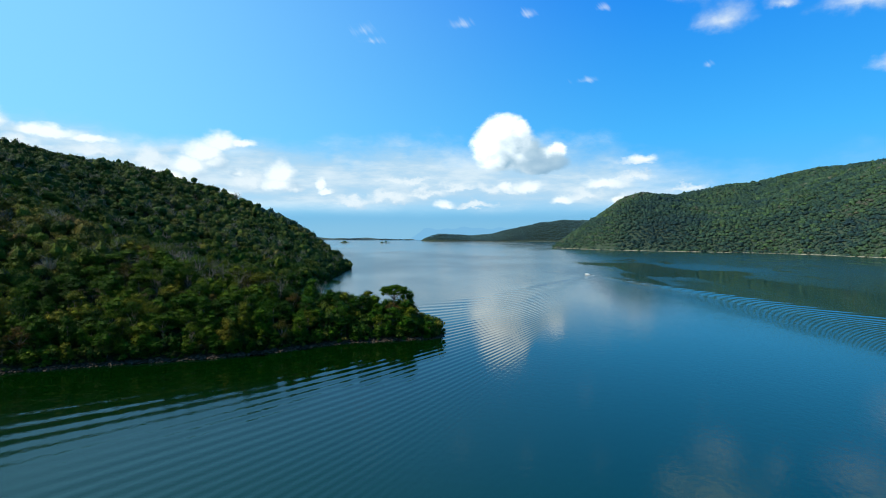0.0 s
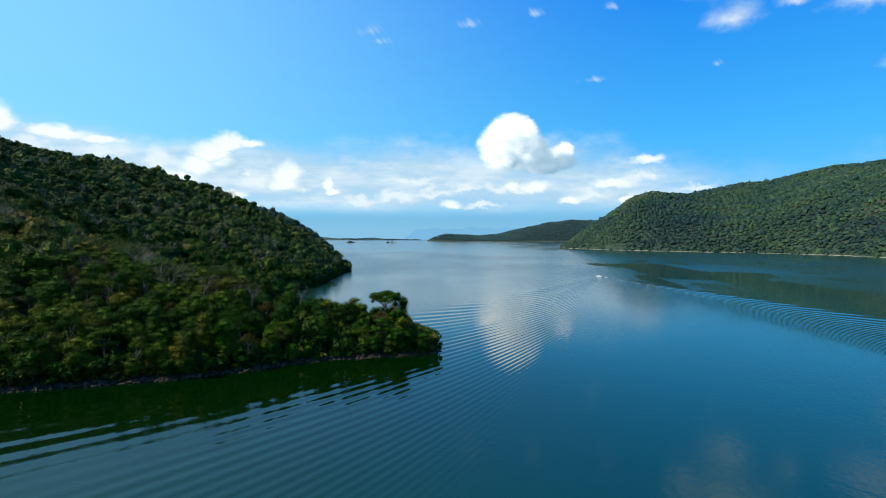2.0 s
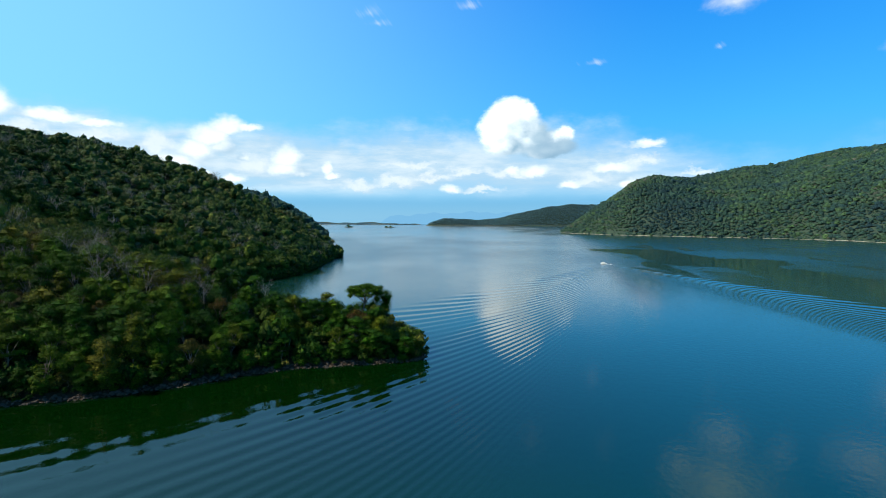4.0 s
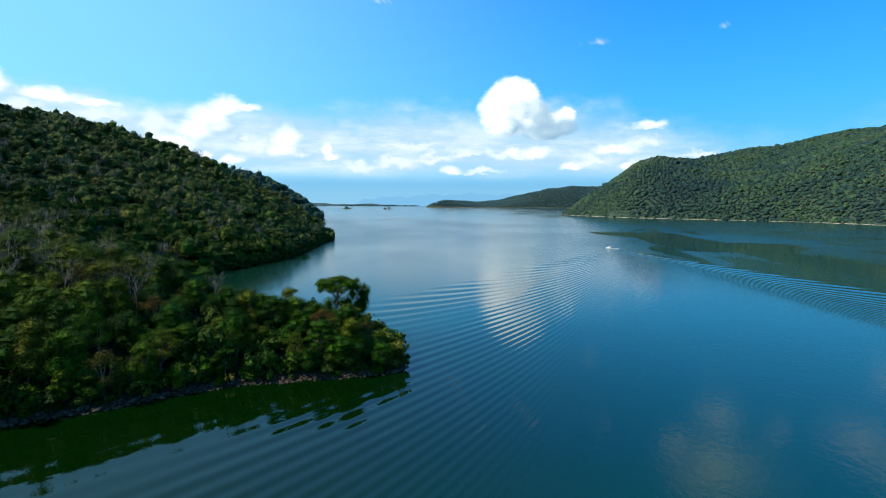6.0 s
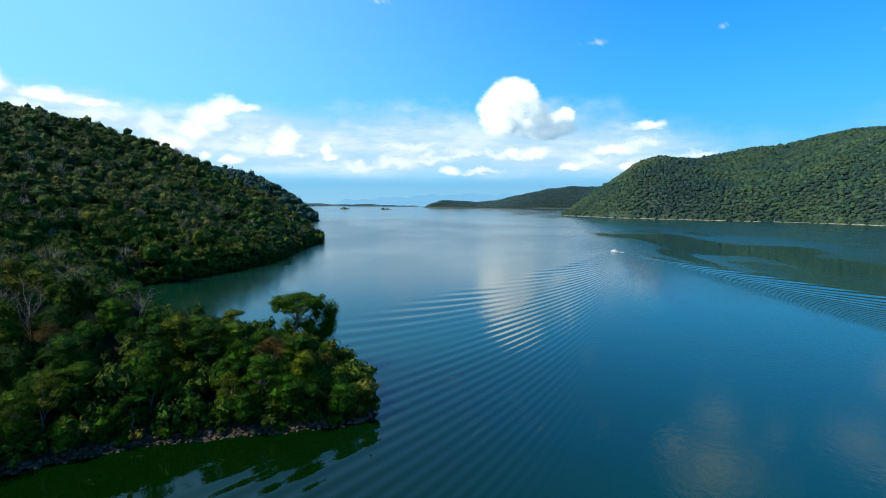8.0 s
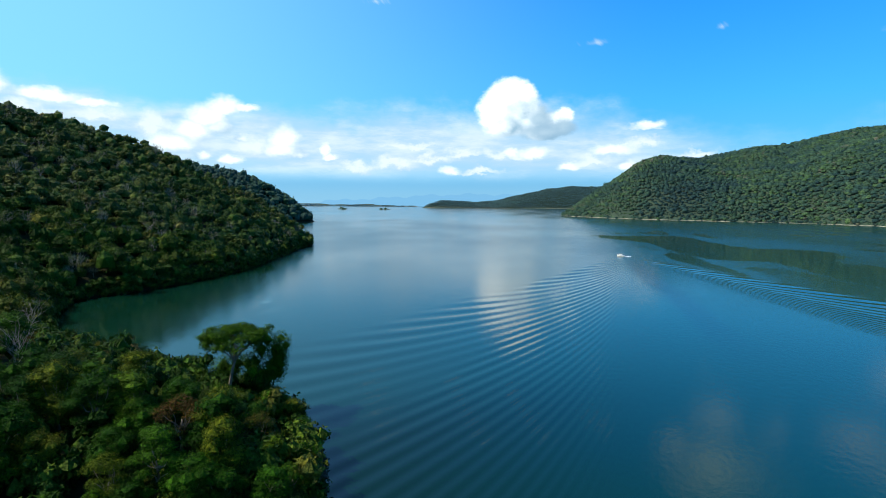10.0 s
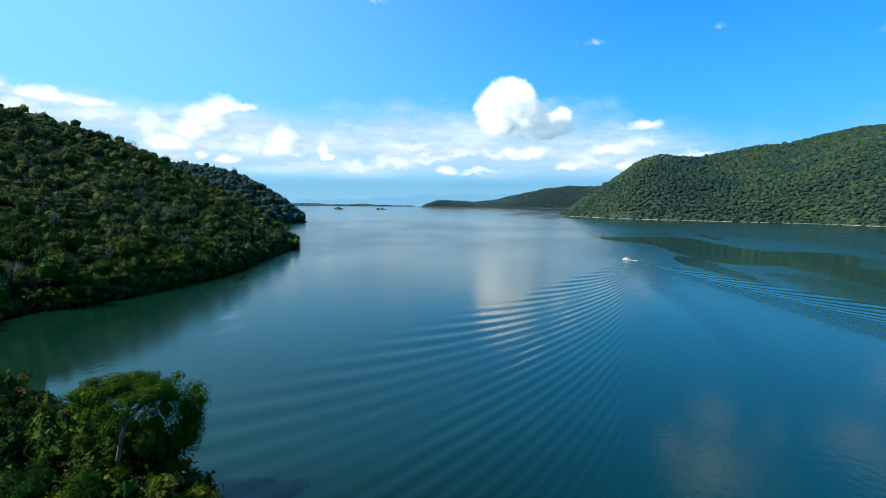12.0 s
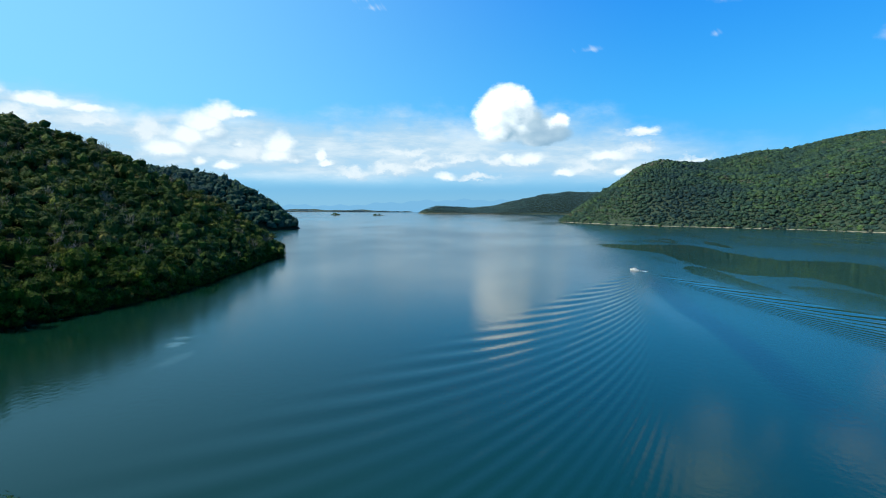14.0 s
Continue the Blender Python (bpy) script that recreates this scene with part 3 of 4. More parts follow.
# ---- the land ----
LEFT = [(-3000, -300), (-900, -40), (-400, 20), (-220, 66), (-150, 92), (-115, 108), (-95, 119), (-72, 130), (-60, 139), (-54, 146), (-46, 152),
        (-33, 157), (-25.5, 160), (-21, 161.7), (-19.7, 164), (-20.5, 169), (-23.3, 175), (-29, 183), (-38, 191), (-60, 202), (-85, 211), (-106, 221),
        (-117, 231), (-129, 246), (-138, 260), (-139, 268), (-134, 276), (-130, 290), (-126, 311), (-125, 340), (-128, 365), (-134, 394), (-140, 430),
        (-147, 465), (-149, 488), (-153, 500), (-168, 520), (-260, 590), (-370, 690), (-400, 780), (-340, 850), (-321, 900), (-322, 945)]
LEFT += [(-340, 980), (-420, 1060), (-700, 1180), (-1500, 1300), (-3000, 1300)]
RIGHT = [(126, 1545), (160, 1450), (222, 1325), (280, 1262), (340, 1210), (425, 1150), (500, 1095), (550, 1000), (562, 930), (620, 800), (800, 650),
         (1500, 400), (4000, 300), (4000, 3000), (1500, 2600), (600, 2200), (300, 1900), (150, 1650)]
LEFT_TOPS = [(-60, 165, 39), (-130, 150, 70), (-200, 160, 110), (-300, 200, 159), (-200, 320, 63), (-320, 340, 119), (-450, 400, 120),
             (-220, 450, 127), (-320, 540, 174), (-450, 600, 138), (-600, 750, 102), (-380, 880, 155), (-500, 950, 127)]
RIGHT_TOPS = [(180, 1560, 63), (300, 1450, 320), (420, 1400, 131), (520, 1400, 73), (620, 1350, 154), (720, 1300, 207), (850, 1250, 231),
              (650, 1600, 192), (900, 1600, 231), (1200, 1400, 209)]


def inland(outline, x, y):
    """Metres to the waterline, above 0 on land."""
    P = np.array(outline, float)
    d, ins = np.full(x.shape, 1e9), np.zeros(x.shape, bool)
    for (ax, ay), (bx, by) in zip(P, np.roll(P, -1, 0)):
        dx, dy = bx - ax, by - ay
        t = np.clip(((x - ax) * dx + (y - ay) * dy) / (dx * dx + dy * dy), 0, 1)
        d = np.minimum(d, np.hypot(x - ax - t * dx, y - ay - t * dy))
        ins ^= ((ay > y) != (by > y)) & (x < (bx - ax) * (y - ay) / (by - ay + 1e-12) + ax)
    return np.where(ins, d, -d)


def rolling(x, y, s):
    return np.sin(x / (17 * s) + 1.3 * np.sin(y / (23 * s))) * np.sin(y / (19 * s) + 1.1 * np.sin(x / (29 * s))) + 0.5 * np.sin(x / (7 * s) + y / (9 * s)) * np.sin(y / (6 * s))


def height(outline, tops, width, x, y, s=1.0):
    d = inland(outline, x, y)
    T = np.array(tops, float)
    w = np.exp(-((x[..., None] - T[:, 0]) ** 2 + (y[..., None] - T[:, 1]) ** 2) / (2 * width ** 2)) + 1e-12
    a = (w * T[:, 2]).sum(-1) / w.sum(-1)
    p = np.clip(d, 0, None)
    h = a * (1 - np.exp(-p / 160)) + 0.9 * (1 - np.exp(-p / 1.6)) + rolling(x, y, s) * 1.6 * s * (1 - np.exp(-p / 35))
    return np.where(d > 0, h, d * 0.35), d


def land(name, label, outline, tops, width, x0, x1, y0, y1, cell, mat, s=1.0, floor=-8.0):
    xs, ys = np.arange(x0, x1 + cell, cell), np.arange(y0, y1 + cell, cell)
    X, Y = np.meshgrid(xs, ys)
    Z, D = height(outline, tops, width, X, Y, s)
    k = np.arange(X.size).reshape(X.shape)
    q = np.stack([k[:-1, :-1], k[:-1, 1:], k[1:, 1:], k[1:, :-1]], -1).reshape(-1, 4)
    keep = (D.ravel()[q] > floor).any(1)
    q = q[keep]
    used, inv = np.unique(q, return_inverse=True)
    V = np.stack([X.ravel(), Y.ravel(), np.maximum(Z.ravel(), -3)], 1)[used]
    return tagged(new(name, mesh_of(name, V, inv.reshape(-1, 4), [mat], True)), label, "ground", kind="structure")


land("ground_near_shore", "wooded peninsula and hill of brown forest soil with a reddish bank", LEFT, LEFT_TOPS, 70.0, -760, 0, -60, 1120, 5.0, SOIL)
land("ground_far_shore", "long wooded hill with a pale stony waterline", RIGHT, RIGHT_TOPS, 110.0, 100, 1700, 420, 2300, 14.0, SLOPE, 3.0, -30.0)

# far wooded tongue of land across the lake, low far shore and hazy range
TONGUE = [(-600, 3600), (-480, 3560), (-250, 3570), (0, 3580), (300, 3600), (700, 3620), (1200, 3600), (1200, 4000), (600, 3950), (0, 3800), (-400, 3700)]
TONGUE_TOPS = [(-500, 3620, 205), (-300, 3650, 95), (-150, 3650, 90), (50, 3680, 185), (250, 3700, 230), (450, 3720, 240), (700, 3740, 230), (1000, 3750, 220)]
land("ground_tongue", "low wooded tongue of land far across the lake", TONGUE, TONGUE_TOPS, 90.0, -640, 1200, 3500, 4000, 20.0, SLOPE, 4.0, -40.0)
COAST = [(-3500, 4480), (-2600, 4500), (-1800, 4490), (-1300, 4510), (-1000, 4530), (-820, 4560), (-800, 4640), (-1500, 4800), (-3500, 4850)]
land("ground_coast", "flat dark far shore of the lake", COAST, [(-2600, 4650, 22), (-1600, 4620, 26), (-900, 4580, 22)], 300.0, -3500, -780, 4440, 4860, 30.0, SLOPE, 5.0, -60.0)


def far_range(name, y, tops, mat, label):
    xs = np.linspace(-4200, 4200, 220)
    h = np.zeros(220)
    for cx, w, a in tops:
        h = np.maximum(h, a * np.exp(-((xs - cx) / w) ** 2))
    h = h + 14 * np.sin(xs / 90) * np.sin(xs / 37) + 18
    V = np.concatenate([np.stack([xs, np.full(220, y), np.full(220, -5.0)], 1), np.stack([xs, np.full(220, y + 20.0), np.maximum(h, 4)], 1)])
    F = np.array([[i, i + 1, i + 221, i + 220] for i in range(219)])
    return tagged(new(name, mesh_of(name, V, F, [mat], True)), label, "mountains", kind="structure")




def ground_z(x, y):
    """Height of the meshed near ground, between its grid points."""
    gx, gy = (x + 760) / 5.0, (y + 60) / 5.0
    i, j = np.floor(gx), np.floor(gy)
    u, v = gx - i, gy - j
    c = [np.maximum(height(LEFT, LEFT_TOPS, 70.0, (i + a) * 5.0 - 760, (j + b) * 5.0 - 60)[0], -3) for a, b in ((0, 0), (1, 0), (0, 1), (1, 1))]
    return (c[0] * (1 - u) + c[1] * u) * (1 - v) + (c[2] * (1 - u) + c[3] * u) * v


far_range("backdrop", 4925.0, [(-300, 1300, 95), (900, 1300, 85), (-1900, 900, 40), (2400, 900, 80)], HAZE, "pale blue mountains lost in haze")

# ---- the lake ----
def axis(lo, hi, fine_lo, fine_hi, cell):
    a = list(np.arange(fine_lo, fine_hi + cell, cell))
    s = cell
    while a[-1] < hi:
        s *= 1.12
        a.append(min(a[-1] + s, hi))
    s, head = cell, [fine_lo]
    while head[-1] > lo:
        s *= 1.12
        head.append(max(head[-1] - s, lo))
    return np.array(head[:0:-1] + a)


xs, ys = axis(-4700, 4700, -95, 150, 1.25), axis(-900, 4930, 55, 440, 1.25)
X, Y = np.meshgrid(xs, ys)
back = -((X - BOAT[0]) * math.sin(TURN) + (Y - BOAT[1]) * math.cos(TURN))
side = (X - BOAT[0]) * math.cos(TURN) - (Y - BOAT[1]) * math.sin(TURN)
far = np.hypot(back, side)
wave = np.zeros_like(X)
# ship waves: the diverging branch of the wedge behind the boat
for sign, slope in ((-1, 0.11), (1, 0.14)):
    lat = np.abs(side) / SPREAD
    tan = np.minimum(lat / np.maximum(back, 0.5), 0.3535)
    T = (1 + np.sqrt(np.maximum(1 - 8 * tan * tan, 0))) / (4 * np.maximum(tan, 0.02))
    ph = 2 * math.pi / LAM * (lat * T - back) * np.sqrt(1 + T * T)
    local = LAM / (1 + T * T)
    a = np.degrees(np.arctan2(lat, np.maximum(back, 0.01)))
    band = np.clip((local - 3.0) / 0.9, 0, 1) * np.clip((22.5 - a) / 3.5, 0, 1)
    grow = np.clip((far - 8) / 25, 0, 1) * np.exp(-far / 500)
    patchy = 0.8 + 0.2 * np.sin(X / 23.0 + Y / 37.0) * np.sin(Y / 29.0 - X / 41.0)
    wave += np.where((side * sign > 0) & (back > 0), slope * local / (2 * math.pi) * band * grow * patchy * np.sin(ph), 0)
edge = np.clip(np.minimum(X + 125, 190 - X) / 30, 0, 1) * np.clip((Y - 30) / 40, 0, 1)
wave *= edge
k = np.arange(X.size).reshape(X.shape)
q = np.stack([k[:-1, :-1], k[:-1, 1:], k[1:, 1:], k[1:, :-1]], -1).reshape(-1, 4)
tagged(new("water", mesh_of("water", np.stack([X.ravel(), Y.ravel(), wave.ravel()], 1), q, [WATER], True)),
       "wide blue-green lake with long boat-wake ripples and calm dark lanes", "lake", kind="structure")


# ---- woods on the slopes ----
def along(outline, i0, i1, step):
    """Points along the waterline between two of its corners, with the inland normal."""
    out = []
    for (ax, ay), (bx, by) in zip(outline[i0:i1], outline[i0 + 1:i1 + 1]):
        L = math.hypot(bx - ax, by - ay)
        for j in range(max(1, int(L / step))):
            t = (j + 0.5) / max(1, int(L / step))
            out.append((ax + (bx - ax) * t, ay + (by - ay) * t, -(by - ay) / L, (bx - ax) / L))
    return out


def scatter(rng, x0, x1, y0, y1, gap):
    gx, gy = np.meshgrid(np.arange(x0, x1, gap), np.arange(y0, y1, gap))
    x = gx.ravel() + rng.uniform(-0.48, 0.48, gx.size) * gap
    y = gy.ravel() + rng.uniform(-0.48, 0.48, gx.size) * gap
    return x, y


def forest_models(rng, leaves, size, kinds=6, core_ball=OCTA):
    out = []
    for i in range(kinds):
        flat = rng.uniform(0.55, 0.95)
        lobes = [(0, 0, 0.55, 0.62, 0.62, 0.5 * flat)]
        for j in range(rng.integers(3, 6)):
            a, r = rng.uniform(0, 6.28), rng.uniform(0.35, 0.62)
            lobes.append((r * math.cos(a), r * math.sin(a), rng.uniform(0.35, 0.85), *(rng.uniform(0.32, 0.5) * np.array([1, 1, flat]))))
        if leaves < 40:
            lobes = lobes[:1] + lobes[1:2]
            lobes[0] = (0, 0, 0.5, 0.82, 0.82, 0.62 * flat)
        v, f = crown(rng, lobes if leaves >= 40 else lobes[:1], leaves, size, 0.66 if leaves > 20 else 0.74, core_ball)
        out.append((v, np.array([q if len(q) == 4 else q + [q[2]] for q in f])))
    return out


def forest(name, label, spots, models, rng, mat, smooth=False):
    """One woods object out of many crowns: spots are x, y, z, radius, height, tint."""
    V, F3, F4, T, k = [], [], [], [], 0
    for x, y, z, r, h, tint in spots:
        v, f = models[rng.integers(len(models))]
        a = rng.uniform(0, 6.28)
        c, s = math.cos(a), math.sin(a)
        w = np.stack([(v[:, 0] * c - v[:, 1] * s) * r + x, (v[:, 0] * s + v[:, 1] * c) * r + y, v[:, 2] * h + z], 1)
        V.append(w)
        F4.append(f + k)
        T.append(np.full(len(v), tint))
        k += len(v)
    F = np.concatenate(F4)
    faces = [q[:3] if q[2] == q[3] else q for q in F.tolist()]
    return tagged(new(name, mesh_of(name, np.concatenate(V), faces, [mat], smooth, np.concatenate(T))), label, "woods", kind="stuff")


def tree_spots(rng, outline, tops, width, x0, x1, y0, y1, gap, keep, s=1.0, tall=1.0, dmin=2.0, wide=0.68, lift=-0.1):
    x, y = scatter(rng, x0, x1, y0, y1, gap)
    z, d = height(outline, tops, width, x, y, s)
    ok = (d > dmin) & keep(x, y)
    x, y, z = x[ok], y[ok], z[ok]
    r = gap * wide * rng.uniform(0.75, 1.45, len(x))
    h = r * rng.uniform(1.15, 1.7, len(x)) * tall
    z = z + h * np.where(rng.uniform(size=len(x)) < 0.06, rng.uniform(0.2, 0.5, len(x)), 0.0)     # a few stand above the rest
    drift = 0.22 * np.sin(x / 37 + 2 * np.sin(y / 51)) + 0.12 * np.sin(y / 23)
    tint = np.clip(rng.beta(1.6, 2.3, len(x)) + drift * 0.6, 0, 1)
    return list(zip(x, y, z + lift * h, r, h, tint))


def from_path(x, y):
    return np.hypot(x, y - np.clip(y, 0, 160))


rng = np.random.default_rng(11)


def mound_models(rng, kinds=8, sprays=8, size=0.42, lobes=1, shape=None):
    """Ragged round crowns of one or more heaps, with leaf sprays standing out."""
    bv, bf = shape or BALL1
    out = []
    for i in range(kinds):
        V, F, k = [], [], 0
        spots = [(0.0, 0.0, 0.45, 0.95)] if lobes == 1 else [(rng.uniform(0.2, 0.6) * math.cos(6.28 * (j + rng.uniform(-0.25, 0.25)) / lobes), rng.uniform(0.2, 0.6) * math.sin(6.28 * j / lobes), rng.uniform(0.25, 0.7), rng.uniform(0.4, 0.6)) for j in range(lobes)]
        for x, y, z, r in spots:
            squash = np.array([r, r, r * rng.uniform(0.6, 0.8)])
            v = bv * squash * rng.uniform(0.74, 1.2, (len(bv), 1)) + np.array([x, y, z])
            f = [q for q in bf.tolist() if v[q, 2].mean() > z - 0.28 * r]
            d = unit(rng.normal(size=(sprays, 3)) + np.array([0, 0, 0.7]))
            lv, lf = leaf_cards(rng, d * squash * rng.uniform(0.88, 1.16, (sprays, 1)) + np.array([x, y, z]), unit(d + rng.normal(size=(sprays, 3)) * 0.5), size * rng.uniform(0.6, 1.3, sprays), 0.7)
            V += [v, lv]
            F += [[a + k for a in q] + [q[2] + k] for q in f] + [[a + k + len(v) for a in q] + [q[2] + k + len(v)] for q in lf.tolist()]
            k += len(v) + len(lv)
        out.append((np.concatenate(V), np.array(F)))
    return out


def umbrella_models(rng, kinds, leaves, size):
    """Flat-topped crowns of a few thin spreading layers."""
    out = []
    for i in range(kinds):
        lobes = []
        for j in range(rng.integers(5, 9)):
            a, r = rng.uniform(0, 6.28), rng.uniform(0.1, 0.75)
            lobes.append((r * math.cos(a), r * math.sin(a), 0.95 - 0.45 * r * r + rng.uniform(-0.18, 0.08), rng.uniform(0.26, 0.46), rng.uniform(0.26, 0.46), rng.uniform(0.09, 0.15)))
        v, f = crown(rng, lobes, leaves, size, 0.55, OCTA)
        out.append((v, np.array([q + [q[2]] for q in f])))
    return out


def twig_models(rng, kinds, twigs):
    """Leafless crowns: slender twigs fanning up and out of a short trunk."""
    out = []
    for i in range(kinds):
        V = []
        for j in range(twigs):
            a, up = rng.uniform(0, 6.28), rng.uniform(0.2, 1.0)
            r = math.sqrt(rng.uniform(0.02, 1.0)) * (1.1 - 0.55 * up)
            e = np.array([r * math.cos(a), r * math.sin(a), 0.3 + 0.7 * up])
            b = e * rng.uniform(0.35, 0.75) + rng.normal(size=3) * 0.1 - np.array([0, 0, 0.08])
            w = np.cross(e - b, rng.normal(size=3))
            w *= rng.uniform(0.010, 0.020) / (np.linalg.norm(w) + 1e-6)
            V += [b - w, b + w, e]
        V += [(-0.03, 0, -0.3), (0.03, 0, -0.3), (0, 0, 0.7), (0, -0.03, -0.3), (0, 0.03, -0.3), (0, 0, 0.7)]
        f = np.arange(len(V)).reshape(-1, 3)
        out.append((np.array(V), np.column_stack([f, f[:, 2]])))
    return out


near_m = mound_models(rng, 7, 110, 0.12, 4, BALL1) + forest_models(rng, 460, 0.115, 5) + umbrella_models(rng, 2, 420, 0.12)
mid_m = mound_models(rng, 9, 40, 0.17, 3, BALL1) + umbrella_models(rng, 2, 120, 0.19)
twig_m = twig_models(rng, 6, 90)
low_m = mound_models(rng, 6, 7, 0.26, 2)
hill_m = mound_models(rng, 8, 4)
dot_m = mound_models(rng, 5, 1, 0.3)
PEN_X = -128.0                                   # west of this the woods are one mass
west = lambda x, y: (x < PEN_X) | (y > 240) | ((x < -104) & (y > 212))
near_s = tree_spots(rng, LEFT, LEFT_TOPS, 70.0, -260, -110, 30, 420, 4.5, lambda x, y: west(x, y) & (from_path(x, y) < 235), tall=1.0, dmin=0.6, wide=0.8, lift=0.0)
mid_s = tree_spots(rng, LEFT, LEFT_TOPS, 70.0, -460, -110, 0, 620, 5.0, lambda x, y: west(x, y) & (from_path(x, y) >= 235) & (from_path(x, y) < 400), tall=1.0, dmin=0.6, wide=0.8, lift=0.0)
low_s = tree_spots(rng, LEFT, LEFT_TOPS, 70.0, -540, -140, 0, 760, 5.8, lambda x, y: (from_path(x, y) >= 400) & (from_path(x, y) < 640), tall=1.0, lift=-0.05)
far_s = tree_spots(rng, LEFT, LEFT_TOPS, 70.0, -740, -310, 640, 1100, 7.5, lambda x, y: from_path(x, y) >= 640, tall=1.0)
# dry, paler trees on the southern slope; round the bay shade is put into darker tints
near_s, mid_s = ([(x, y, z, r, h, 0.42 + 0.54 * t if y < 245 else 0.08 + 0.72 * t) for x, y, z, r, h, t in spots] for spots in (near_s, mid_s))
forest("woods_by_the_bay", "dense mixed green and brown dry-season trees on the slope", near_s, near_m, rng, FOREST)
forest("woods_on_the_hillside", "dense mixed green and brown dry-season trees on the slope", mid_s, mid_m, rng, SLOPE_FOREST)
forest("woods_on_the_hilltop", "dark green trees along the hill crest", low_s, low_m, rng, SLOPE_FOREST, True)
bare_s = tree_spots(rng, LEFT, LEFT_TOPS, 70.0, -460, -112, 0, 620, 14.0, lambda x, y: west(x, y) & (from_path(x, y) < 420), tall=1.0, dmin=4.0, wide=0.27, lift=0.3)
bare_s = [(x, y, z, r * rng.uniform(0.8, 1.3), h * 0.95, t) for x, y, z, r, h, t in bare_s if rng.uniform() < 0.35 + 0.5 * math.sin(x / 41 + y / 29) ** 2]
forest("leafless_woods", "leafless grey crowns standing among the green trees", bare_s, twig_m, rng, BARK_TWIG)
# the ridge shares the far hill's haze-tinted leaves, without the palest tints
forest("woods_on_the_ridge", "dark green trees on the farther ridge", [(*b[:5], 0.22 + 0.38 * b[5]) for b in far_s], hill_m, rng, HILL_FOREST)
right_s = tree_spots(rng, RIGHT, RIGHT_TOPS, 110.0, 120, 960, 780, 1720, 5.0, lambda x, y: y < 1560 + 0.45 * (x - 150), 3.0, 0.7, 0.4, 0.76)


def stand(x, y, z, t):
    """Which trees grow where on the far hill: dry trees on the spurs, green ones along the shore. A cloud's shade is
    painted in as a patch of darker tint.
    """
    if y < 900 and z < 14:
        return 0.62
    # patch where the tint is lowered to paint a cloud's shade on the slope
    cloud_shade = math.exp(-((x - 330 - 0.15 * z) / 75) ** 2 - ((z - 40) / 55) ** 2)
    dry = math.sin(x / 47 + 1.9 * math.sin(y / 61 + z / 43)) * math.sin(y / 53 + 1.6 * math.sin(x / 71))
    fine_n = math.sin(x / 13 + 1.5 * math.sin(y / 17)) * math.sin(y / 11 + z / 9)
    return min(1.0, max(0.0, (0.18 + 0.55 * t + 0.16 * dry + 0.08 * fine_n) * (1 - 0.8 * cloud_shade)))


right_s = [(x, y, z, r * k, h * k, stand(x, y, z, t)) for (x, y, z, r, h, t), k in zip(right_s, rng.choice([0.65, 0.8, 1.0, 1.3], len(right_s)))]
for x, y, nx, ny in along(RIGHT, 0, 10, 4.0):
    o, r = rng.uniform(-3.0, 3.0), rng.uniform(2.2, 4.2)
    if rng.uniform() < 0.85:
        right_s.append((x + nx * o, y + ny * o, 0.2 + max(o, 0.0) * 0.5, r, r * 1.1, 0.62 if y < 900 else rng.uniform(0.0, 0.75)))
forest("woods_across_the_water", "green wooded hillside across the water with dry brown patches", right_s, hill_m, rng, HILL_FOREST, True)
ton_s = tree_spots(rng, TONGUE, TONGUE_TOPS, 90.0, -600, 900, 3540, 3800, 7.0, lambda x, y: x > -900, 4.0, 0.4, 4.0, 0.9)
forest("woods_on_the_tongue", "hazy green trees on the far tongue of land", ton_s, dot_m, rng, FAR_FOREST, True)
coast_s = tree_spots(rng, COAST, [(-2600, 4650, 22), (-1600, 4620, 26), (-900, 4580, 22)], 300.0, -3300, -790, 4470, 4560, 12.0, lambda x, y: x > -4000, 5.0, 0.45, 4.0)
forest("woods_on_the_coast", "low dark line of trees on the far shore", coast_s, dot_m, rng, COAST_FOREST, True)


# ---- single trees of the peninsula ----
def tree_model(name, rng, h, w, style, leaves, size, leaf, bark):
    """A tapered forked trunk and a crown of lobes. style: bushy, layered or thin."""
    root = new(name)
    V, F, lobes = [], [], []
    top = h * 0.55
    limb(V, F, wander(rng, (0, 0, -0.5), (rng.normal() * 0.3, rng.normal() * 0.3, top), 4, 0.12), [0.2, 0.17, 0.14, 0.12, 0.09])
    count = {"bushy": 12, "layered": 10, "thin": 8}[style]
    for i in range(count):
        a = i * 2.4 + rng.uniform(-0.5, 0.5)
        r = w * 0.5 * rng.uniform(0.25, 0.72)
        z = h * (rng.uniform(0.30, 0.82) if style != "layered" else rng.choice([0.45, 0.62, 0.8]) + rng.uniform(-0.05, 0.05))
        tip = (r * math.cos(a), r * math.sin(a), z)
        limb(V, F, wander(rng, (0, 0, h * rng.uniform(0.2, 0.5)), tip, 3, 0.15), [0.09, 0.07, 0.05, 0.025], 4)
        k = w * rng.uniform(0.13, 0.24)
        up = {"bushy": rng.uniform(0.7, 1.0), "layered": 0.36, "thin": rng.uniform(0.55, 0.8)}[style]
        lobes.append((*tip, k, k * rng.uniform(0.8, 1.1), k * up))
    lobes.append((0, 0, h * 0.86, w * 0.24, w * 0.24, h * 0.13))
    if style == "bushy":
        lobes.append((0, 0, h * 0.32, w * 0.40, w * 0.38, h * 0.22))
    part("trunk", mesh_of("trunk", np.concatenate(V), F, [bark], True), root)
    v, f = crown(rng, lobes, leaves, size, 0.0 if style == "thin" else 0.62, OCTA)
    part("crown", mesh_of("crown", v, f, [leaf]), root)
    return root


